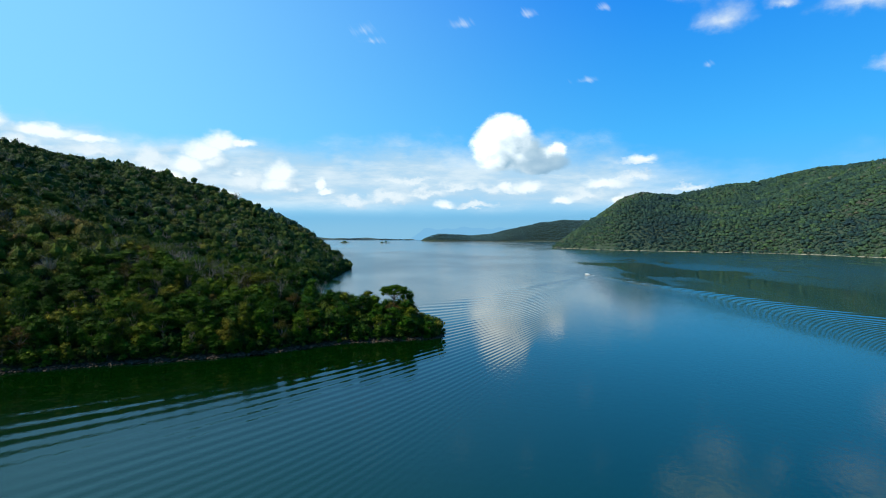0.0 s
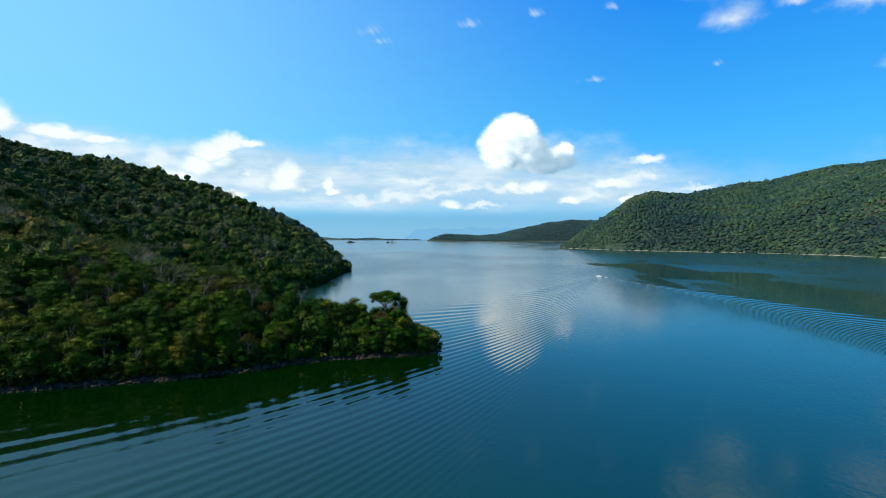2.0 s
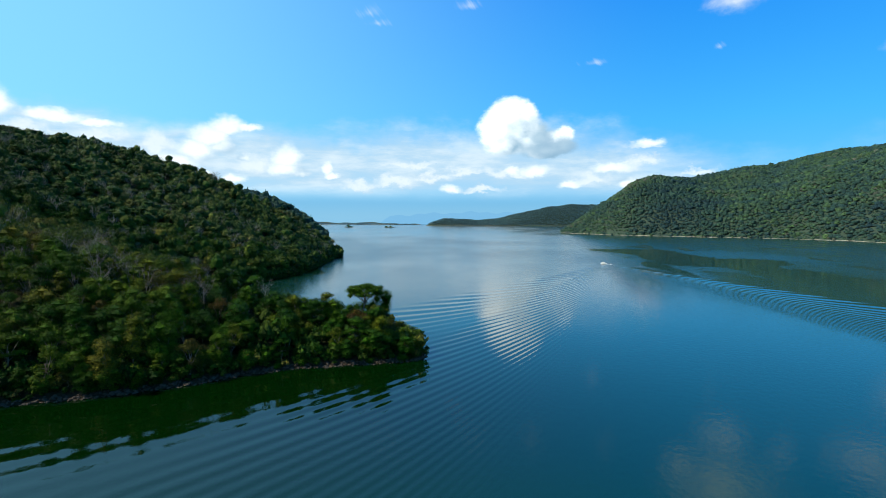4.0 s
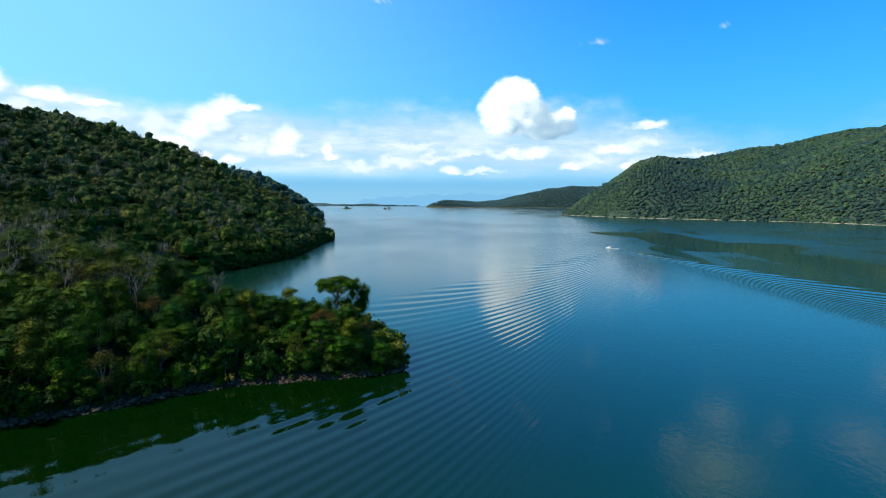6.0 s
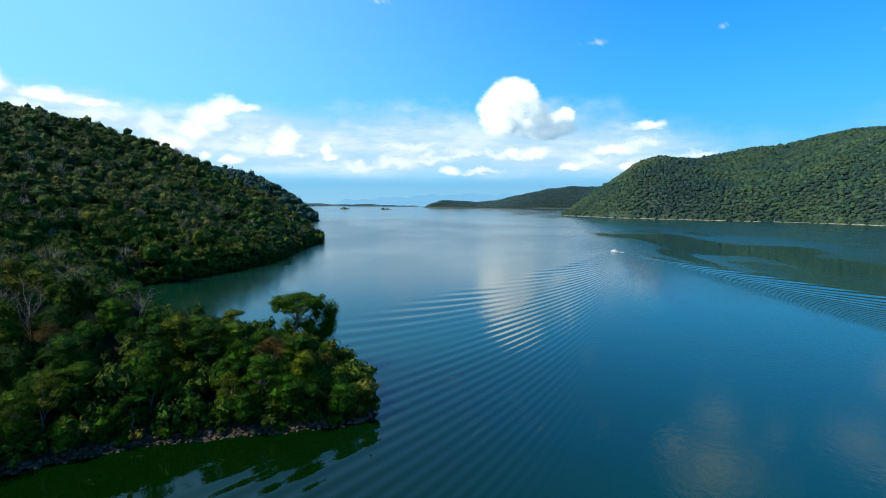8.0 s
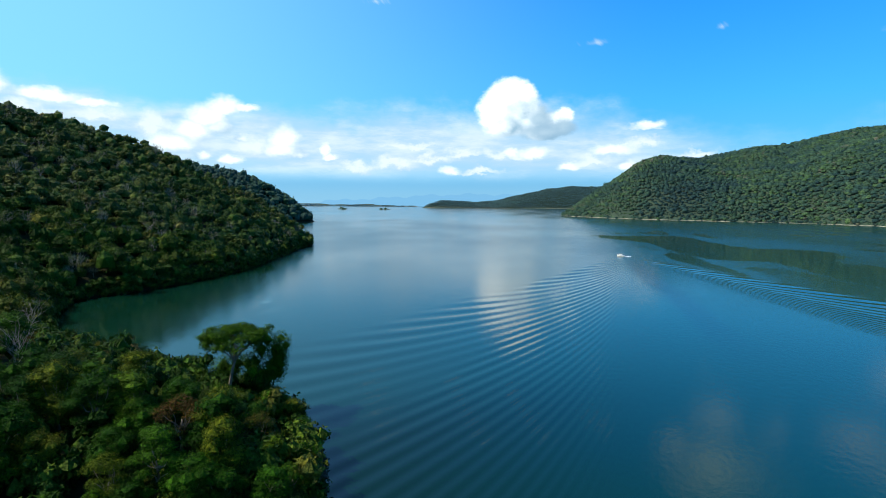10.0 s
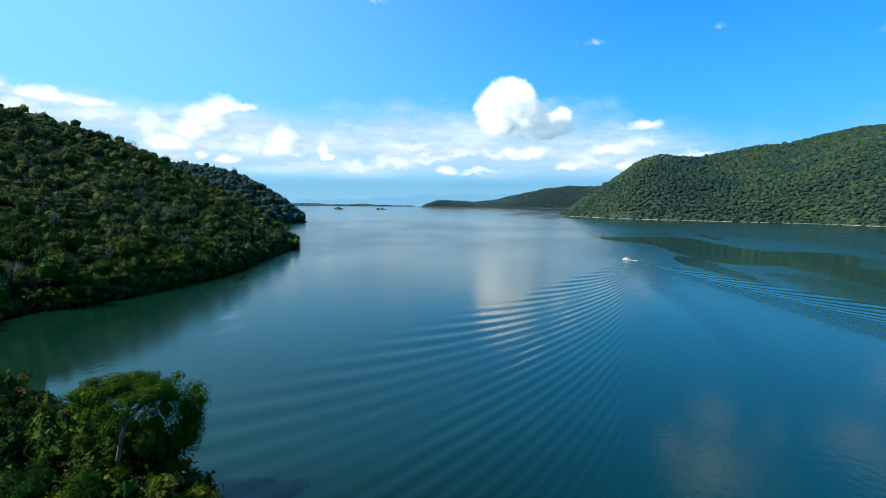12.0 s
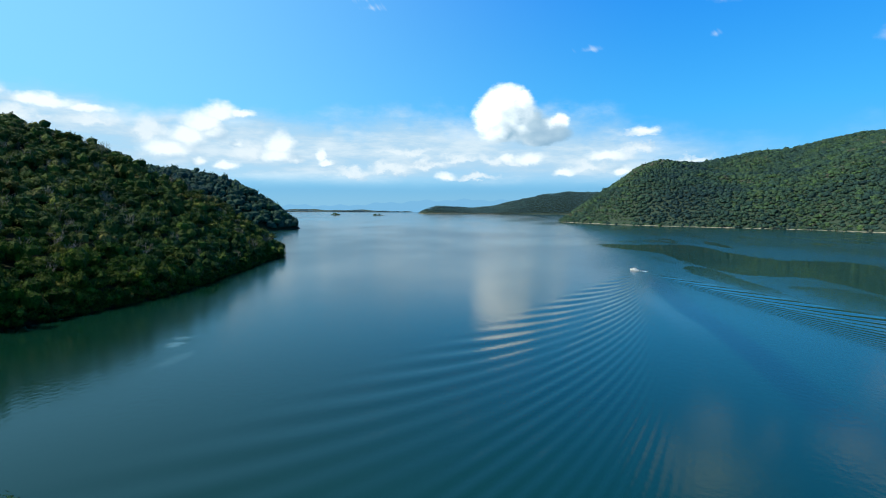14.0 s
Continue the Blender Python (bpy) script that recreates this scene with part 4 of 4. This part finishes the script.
def bare_model(name, rng, h):
    """A leafless tree: pale trunk, limbs and twigs."""
    root = new(name)
    V, F = [], []
    limb(V, F, wander(rng, (0, 0, -0.5), (rng.normal() * 0.4, rng.normal() * 0.4, h * 0.5), 4, 0.15), [0.09, 0.08, 0.065, 0.05, 0.035])
    for i in range(9):
        a = i * 2.39 + rng.uniform(-0.4, 0.4)
        z0 = h * rng.uniform(0.28, 0.5)
        tip = np.array((math.cos(a) * h * rng.uniform(0.14, 0.3), math.sin(a) * h * rng.uniform(0.14, 0.3), h * rng.uniform(0.7, 1.0)))
        p = wander(rng, (0, 0, z0), tip, 4, 0.2)
        limb(V, F, p, [0.036, 0.031, 0.025, 0.019, 0.010], 4)
        for j in range(7):
            q = np.array(p[rng.integers(1, 5)])
            e = q + rng.normal(size=3) * np.array([0.8, 0.8, 0.5]) + np.array([math.cos(a), math.sin(a), 1.4]) * rng.uniform(0.3, 0.8)
            limb(V, F, wander(rng, q, e, 2, 0.1), [0.018, 0.013, 0.007], 3)
    part("limbwork", mesh_of("limbwork", np.concatenate(V), F, [BARK_PALE], True), root)
    return root


rng = np.random.default_rng(5)
FINE = [
    (tree_model("tree", rng, 8.0, 6.4, "bushy", 7600, 0.19, LEAF, BARK), "bushy dark green tree near the tip of the peninsula", 5),
    (tree_model("tree", rng, 7.2, 7.0, "bushy", 8000, 0.19, LEAF, BARK), "broad round green tree near the tip of the peninsula", 5),
    (tree_model("tree", rng, 8.4, 7.0, "layered", 7000, 0.19, LEAF, BARK), "feathery green tree with flat layered boughs", 4),
    (tree_model("tree", rng, 6.6, 5.4, "thin", 3300, 0.18, LEAF_DRY, BARK), "thin tree with reddish brown drying leaves", 1),
    (tree_model("tree", rng, 8.2, 6.0, "thin", 4600, 0.18, LEAF, BARK), "sparse light green tree showing its branches", 3),
]
MODELS = [
    (tree_model("tree", rng, 8.2, 6.6, "bushy", 3000, 0.27, LEAF_OLIVE, BARK), "bushy dark green tree in the shoreline thicket", 5),
    (tree_model("tree", rng, 7.4, 7.2, "bushy", 3100, 0.27, LEAF_OLIVE, BARK), "broad round green tree in the shoreline thicket", 5),
    (tree_model("tree", rng, 9.0, 6.0, "bushy", 3000, 0.28, LEAF_OLIVE, BARK), "tall bushy green tree in the shoreline thicket", 4),
    (tree_model("tree", rng, 8.6, 7.6, "layered", 2800, 0.27, LEAF_OLIVE, BARK), "feathery green tree with flat layered boughs", 4),
    (tree_model("tree", rng, 7.0, 5.6, "thin", 2100, 0.24, LEAF_DRY, BARK), "thin tree with brown drying leaves", 1),
    (tree_model("tree", rng, 8.8, 6.2, "thin", 2700, 0.24, LEAF_OLIVE, BARK), "sparse light green tree showing its branches", 3),
]
BARE = [bare_model("bare_tree", rng, h) for h in (8.5, 7.6, 9.2)]
for root, label, _ in FINE + MODELS:
    tagged(root, label, "tree", "trees of the peninsula")
for root in BARE:
    tagged(root, "leafless tree with pale grey branches", "tree", "bare trees")
TALL = (-40.0, 184.3)
px, py = scatter(rng, -134, -10, 96, 250, 4.6)
pz, pd = height(LEFT, LEFT_TOPS, 70.0, px, py)
ok = (pd > 1.9) & (px >= PEN_X) & (py < 240) & ~((px < -104) & (py > 212)) & (np.hypot(px - TALL[0], py - TALL[1]) > 3.0)
used = set()
for x, y, z in zip(px[ok], py[ok], pz[ok]):
    kinds = FINE if x > -70 and y > 140 else MODELS
    weights = np.array([w for _, _, w in kinds], float)
    root = kinds[rng.choice(len(kinds), p=weights / weights.sum())][0]
    s = rng.uniform(0.72, 1.12) * (0.82 if x > -27 else 1.0) * ((0.68 if x > -47 else 0.5) if y > 175 + 0.22 * max(0, -60 - x) else 1.0)
    s *= 0.8 if math.hypot(x - TALL[0], y - TALL[1]) < 17 and y > 170 else 1.0
    m = pose(x, y, z - 0.1, rng.normal() * 3, rng.normal() * 3, rng.uniform(0, 360))
    tree = root if root.name not in used else copy_thing(root, m)
    used.add(root.name)
    tree.matrix_basis = m @ Matrix.Diagonal((s, s, s * rng.uniform(0.9, 1.1), 1))

# a row of low-branched trees leaning over the stones
for i, (x, y, nx, ny) in enumerate(along(LEFT, 5, 19, 3.3)):
    kinds = FINE if x > -70 and y > 140 else MODELS
    o, s = rng.uniform(1.2, 2.8), rng.uniform(0.48, 0.72)
    x, y = x + nx * o, y + ny * o
    z = float(height(LEFT, LEFT_TOPS, 70.0, np.array([x]), np.array([y]))[0][0])
    m = pose(x, y, z - 0.5, 6 * ny, -6 * nx, rng.uniform(0, 360))
    tree = copy_thing(kinds[(0, 1, 1, 2, 0, 4)[i % 6]][0], m)
    tree.matrix_basis = m @ Matrix.Diagonal((s * 1.1, s * 1.1, s * 0.9, 1))

# low bushes that close the thicket down to the stones
rng_b = np.random.default_rng(14)
bush_m = forest_models(rng_b, 105, 0.22)
bushes = tree_spots(rng_b, LEFT, LEFT_TOPS, 70.0, -134, -12, 96, 250, 3.4, lambda x, y: (x > PEN_X - 4) & (y < 244), tall=1.0, dmin=1.3)
d_b = inland(LEFT, np.array([b[0] for b in bushes]), np.array([b[1] for b in bushes]))
bushes = [b for b, d in zip(bushes, d_b) if d < 26]
strip = []
for x, y, nx, ny in along(LEFT, 5, 35, 1.9):
    for o in (rng_b.uniform(0.2, 1.5), rng_b.uniform(1.8, 3.4)):
        r = rng_b.uniform(0.8, 1.9) * (1.0 if y < 225 else 1.9)
        strip.append((x + nx * o, y + ny * o, r, rng_b.uniform(0.05, 0.9)))
for x, y, nx, ny in along(LEFT, 5, 19, 1.5):
    for o in (rng_b.uniform(0.6, 1.6), rng_b.uniform(2.2, 4.0), rng_b.uniform(3.5, 6.0)):
        strip.append((x + nx * o, y + ny * o, rng_b.uniform(0.9, 2.0) * (0.75 if o < 1.6 else 1.0), rng_b.uniform(0.0, 0.45)))
for x, y, nx, ny in along(LEFT, 19, 35, 1.7):
    for o in (rng_b.uniform(-2.2, -0.8), rng_b.uniform(-0.9, 0.8)):
        strip.append((x + nx * o, y + ny * o, rng_b.uniform(0.9, 2.4), rng_b.uniform(0.0, 0.5)))
zz = ground_z(np.array([b[0] for b in strip]), np.array([b[1] for b in strip]))
bushes += [(x, y, z - 0.2, r, r * rng_b.uniform(1.0, 1.6), t) for (x, y, r, t), z in zip(strip, zz) if (rng_b.uniform() < 0.72 or y > 205) and z > -0.6]
forest("undergrowth", "tangle of low green bushes under the shoreline trees", bushes, bush_m, rng_b, FOREST)

BARE_AT = [(-70.5, 160), (-76, 163), (-62, 172), (-72, 170), (-84, 158), (-90, 152), (-98, 160), (-104, 150), (-110, 165), (-88, 172),
           (-120, 158), (-118, 170)]
x, y = scatter(rng, -128, -74, 158, 236, 9.0)
BARE_AT += [(float(a), float(b)) for a, b, c in zip(x, y, inland(LEFT, x, y)) if c > 8][::2]
x, y = scatter(rng, -290, -122, 60, 400, 15)
d = inland(LEFT, x, y)
BARE_AT += [(float(a), float(b)) for a, b, c in zip(x, y, d) if c > 12 and (a < PEN_X or b > 240)][::2]
xy = np.array(BARE_AT)
zz = height(LEFT, LEFT_TOPS, 70.0, xy[:, 0], xy[:, 1])[0]
for i, ((x, y), z) in enumerate(zip(BARE_AT, zz)):
    m = pose(x, y, z, rng.normal() * 3, rng.normal() * 3, rng.uniform(0, 360))
    tree = BARE[i] if i < 3 else copy_thing(BARE[i % 3], m)
    s = rng.uniform(0.9, 1.3)
    tree.matrix_basis = m @ Matrix.Diagonal((s, s, s, 1))

# ---- the tall spreading tree near the point ----
rng = np.random.default_rng(21)
tall = tagged(new("tall_tree"), "tall spreading tree with a flat umbrella crown and pale trunk", "tree")
tall_z = float(height(LEFT, LEFT_TOPS, 70.0, np.array([TALL[0]]), np.array([TALL[1]]))[0][0])
V, F, lobes = [], [], []
fork = (0.6, 0.1, 6.2)
limb(V, F, [(-0.5, 0, -0.6), (-0.45, 0, 1.5), (-0.1, 0.1, 3.4), (0.2, 0.1, 5.0), fork], [0.34, 0.28, 0.24, 0.21, 0.18], 8)
part("trunk", mesh_of("trunk", np.concatenate(V), F, [BARK], True), tall, "pale smooth trunk")
for i in range(15):
    a = i * 2.399 + 0.3
    r = rng.uniform(2.6, 4.6) if i > 3 else rng.uniform(0.8, 2.2)
    t = (fork[0] + r * math.cos(a), fork[1] + r * math.sin(a), 10.9 - 0.065 * r * r + rng.uniform(-0.35, 0.35))
    p = wander(rng, fork, t, 4, 0.18)
    p[1] = (p[1][0], p[1][1], p[1][2] + 0.5)
    V, F = [], []
    limb(V, F, p, [0.13, 0.10, 0.075, 0.05, 0.025], 6)
    lobes.append((*t, rng.uniform(1.0, 1.5), rng.uniform(1.0, 1.5), rng.uniform(0.5, 0.75)))
    for j in range(5):
        b = a + rng.uniform(-0.9, 0.9)
        rr = r + rng.uniform(-0.9, 1.2)
        t2 = (fork[0] + rr * math.cos(b), fork[1] + rr * math.sin(b), t[2] + rng.uniform(-1.5, 0.25))
        limb(V, F, wander(rng, p[2], t2, 2, 0.1), [0.05, 0.035, 0.015], 4)
        lobes.append((*t2, rng.uniform(0.55, 1.0), rng.uniform(0.55, 1.0), rng.uniform(0.35, 0.6)))
    part("limb", mesh_of("limb", np.concatenate(V), F, [BARK], True), tall)
# leafy curtain hanging on the lake side
curtain = []
for x, y, z, r, h in ((4.6, 2.8, 8.8, 1.6, 1.6), (2.4, 3.0, 5.4, 1.6, 1.9), (-2.6, 2.2, 4.8, 1.7, 1.6), (-1.0, 3.2, 5.0, 1.6, 1.6), (0.4, 4.4, 4.6, 1.7, 1.6), (5.4, 4.0, 7.0, 1.5, 1.7), (4.9, 4.6, 5.0, 1.6, 1.7), (3.6, 3.0, 7.2, 1.5, 1.8), (5.2, 3.2, 4.4, 1.4, 1.4), (6.0, 4.6, 5.6, 1.2, 1.6), (6.2, 3.4, 7.4, 1.3, 1.5), (6.6, 4.2, 6.2, 1.1, 1.4),
                      (5.8, 5.4, 8.4, 1.3, 1.2), (3.0, 1.0, 4.4, 1.4, 1.4), (7.0, 4.6, 7.6, 1.0, 1.3), (4.8, 4.4, 3.0, 1.7, 1.8), (5.8, 4.2, 3.6, 1.5, 1.6), (3.0, 3.8, 3.0, 1.9, 1.9), (6.4, 4.0, 4.8, 1.3, 1.5)):
    curtain.append((0.9 * x, y, z, r, r, h))
v, f = crown(rng, lobes, 24000, 0.2, 0.42, OCTA)
part("crown", mesh_of("crown", v, f, [LEAF_CANOPY]), tall)
v, f = crown(rng, curtain, 14000, 0.21, 0.55, OCTA)
part("lower_crown", mesh_of("lower_crown", v, f, [LEAF_CANOPY]), tall)
tall.matrix_basis = pose(TALL[0], TALL[1], tall_z)

# ---- shrubs at the water's edge ----
rng = np.random.default_rng(8)


def shrub_model(rng):
    lobes = [(rng.uniform(-0.8, 0.8), rng.uniform(-0.6, 0.6), rng.uniform(0.3, 0.7), *(rng.uniform(0.45, 0.75, 3))) for _ in range(5)]
    root = new("shrub")
    v, f = crown(rng, lobes, 800, 0.19, 0.6, BALL1)
    part("crown", mesh_of("crown", v, f, [LEAF]), root)
    return tagged(root, "low yellow-green shrub on the stony water's edge", "shrub", "shrubs of the shore")


SHRUBS = [shrub_model(rng) for _ in range(2)]
for i, (x, y, nx, ny) in enumerate(along(LEFT, 5, 18, 3.4)):
    if rng.uniform() < 0.15:
        continue
    o = rng.uniform(-0.1, 2.0)
    x, y = x + nx * o, y + ny * o
    z = float(height(LEFT, LEFT_TOPS, 70.0, np.array([x]), np.array([y]))[0][0])
    m = pose(x, y, z - 0.1, 0, 0, rng.uniform(0, 360))
    ob = copy_thing(SHRUBS[i % 2], m)
    s = rng.uniform(0.7, 1.35)
    ob.matrix_basis = m @ Matrix.Diagonal((s, s, s * rng.uniform(0.7, 1.0), 1))
SHRUBS[0].matrix_basis = pose(-40, 157.6, 0.7)
SHRUBS[1].matrix_basis = pose(-30, 160.8, 0.8)

# ---- motor boat ----
boat = tagged(new("motor_boat"), "small white motor boat with a cabin, under way on the lake", "boat")
bm = bmesh.new()
secs = [(-3.2, 1.05, 0.95), (-1.5, 1.2, 0.95), (0.5, 1.2, 1.0), (2.0, 0.85, 1.12), (3.0, 0.35, 1.25), (3.5, 0.04, 1.32)]
rows = []
for y, w, h in secs:
    rows.append([bm.verts.new(c) for c in ((-w, y, h), (-w * 0.85, y, 0.15), (0, y, -0.25), (w * 0.85, y, 0.15), (w, y, h))])
for a, b in zip(rows, rows[1:]):
    for i in range(4):
        bm.faces.new((a[i], a[i + 1], b[i + 1], b[i]))
    bm.faces.new((a[4], a[0], b[0], b[4]))
bm.faces.new(rows[0])
part("hull", mesh_from_bm("hull", bm, WHITE), boat)


def block(size, at, taper=1.0, bevel=0.05):
    bm = bmesh.new()
    bmesh.ops.create_cube(bm, size=1)
    for v in bm.verts:
        k = taper if v.co.z > 0 else 1.0
        v.co = (v.co.x * size[0] * k + at[0], v.co.y * size[1] * k + at[1], v.co.z * size[2] + at[2])
    if bevel:
        bmesh.ops.bevel(bm, geom=list(bm.edges), offset=bevel, segments=2, affect="EDGES")
    return bm


cabin = part("cabin", mesh_from_bm("cabin", block((1.7, 2.2, 0.9), (0, 0.5, 1.45), 0.85), WHITE), boat)
part("windscreen", mesh_from_bm("windscreen", block((1.5, 0.06, 0.5), (0, 1.6, 1.5), 0.9, 0.01), GLASS), cabin, "dark glass windscreen")
part("roof", mesh_from_bm("roof", block((2.0, 3.0, 0.1), (0, 0.2, 2.05)), WHITE), boat)
for x in (-0.85, 0.85):
    part("post", mesh_from_bm("post", block((0.07, 0.07, 1.05), (x, -1.1, 1.5), 1.0, 0.01), WHITE), boat)
part("outboard_motor", mesh_from_bm("outboard_motor", block((0.45, 0.55, 1.1), (0, -3.45, 0.75), 0.8), DARK), boat, "dark outboard motor")
boat.matrix_basis = pose(BOAT[0], BOAT[1], -0.05, 2, 0, 58) @ Matrix.Diagonal((0.70, 0.70, 0.66, 1))

bm = bmesh.new()
rows = []
frng = np.random.default_rng(2)
for i in range(14):
    y = -3.3 - i * 0.75
    w = 0.5 + 0.12 * i
    rows.append([bm.verts.new((w * (j / 4 - 0.5) * 2 * frng.uniform(0.75, 1.1), y, 0.12 * math.sin(j * 1.9 + i * 1.3) * (1 - i / 14) + 0.09)) for j in range(5)])
for a, b in zip(rows, rows[1:]):
    for i in range(4):
        bm.faces.new((a[i], a[i + 1], b[i + 1], b[i]))
foam = tagged(new("wake_foam", mesh_from_bm("wake_foam", bm, FOAM, True)), "white churned foam behind the boat", "foam", kind="stuff")
foam.matrix_basis = pose(BOAT[0], BOAT[1], 0.0, 0, 0, 52) @ Matrix.Diagonal((0.6, 0.42, 1, 1)) @ pose(0, -2.4, 0)

# ---- islets far out on the lake ----
rng = np.random.default_rng(31)


def islet(x, y, bumps, label):
    root = tagged(new("islet"), label, "islet", "islets of the lake")
    V, F, k = [], [], 0
    for bx, w, h in bumps:
        v, f = BALL3
        V.append(v * np.array([w, w * 0.7, h * 0.25]) * (1 + 0.12 * np.sin(v[:, :1] * 9)) + np.array([bx, 0, 0]))
        F += (f + k).tolist()
        k += len(v)
    part("ground", mesh_of("ground", np.concatenate(V), F, [SLOPE], True), root)
    lobes = []
    for bx, w, h in bumps:
        for i in range(5):
            lobes.append((bx + rng.uniform(-0.6, 0.6) * w, rng.uniform(-4, 4), h * rng.uniform(0.4, 0.7), w * 0.3, w * 0.3, h * 0.3))
    v, f = crown(rng, lobes, 500, 2.2, 0.8)
    part("thicket", mesh_of("thicket", v, f, [LEAF]), root)
    root.matrix_basis = pose(x, y, 0)


islet(-789, 2506, [(0, 12, 11), (14, 13, 6), (-12, 10, 4)], "tiny wooded islet in the open lake")
islet(-583, 2461, [(-9, 12, 8), (9, 11, 9), (24, 8, 3)], "tiny twin-topped wooded islet in the open lake")

# ---- stones of the near shore ----
rng = np.random.default_rng(77)


def stone_mesh(rng):
    v, f = BALL2
    w = v * (1 + 0.22 * np.sin(v[:, [1, 2, 0]] * 4 + rng.uniform(0, 6, 3)))
    cut = unit(rng.normal(size=(9, 3)))
    for c in cut:
        over = np.clip(w @ c - 0.6, 0, None)
        w = w - over[:, None] * c
    return mesh_of("stone", w * np.array([1, 0.8, 0.62]), f, [STONE])


STONES = [stone_mesh(rng) for _ in range(7)]
bank = tagged(new("shore_stones"), "band of grey riprap stones along the waterline", "stones", kind="structure")
spots = []
for x, y, nx, ny in along(LEFT, 5, 17, 0.62):
    for row in range(10):
        o = row * 0.46 - 2.2 + rng.uniform(-0.3, 0.3)
        spots.append((x + nx * o + rng.normal() * 0.2, y + ny * o + rng.normal() * 0.2, rng.uniform(0.2, 0.46) * (1.7 if rng.uniform() < 0.10 else 1)))
xy = np.array(spots)
zz = ground_z(xy[:, 0], xy[:, 1])
low = (zz > -0.25) & (zz < 0.62)
spots, zz = [p for p, k in zip(spots, low) if k], zz[low]
east = [i for i in range(len(spots)) if spots[i][0] > -72]
single = set(rng.permutation(east)[:300].tolist())
V, F, k = [], [], 0
for i, ((x, y, s), z) in enumerate(zip(spots, zz)):
    m = pose(x, y, z + 0.15 * s, *rng.uniform(-25, 25, 2), rng.uniform(0, 360)) @ Matrix.Scale(s, 4)
    me = STONES[rng.integers(7)]
    if i in single:
        ob = part("stone", me, bank)
        ob.matrix_basis = m
    else:
        co = np.empty(len(me.vertices) * 3)
        me.vertices.foreach_get("co", co)
        M = np.array(m)
        V.append(co.reshape(-1, 3) @ M[:3, :3].T + M[:3, 3])
        F += (BALL2[1] + k).tolist()
        k += len(me.vertices)
tagged(part("stones", mesh_of("stones", np.concatenate(V), F, [STONE]), bank), kind="stuff")
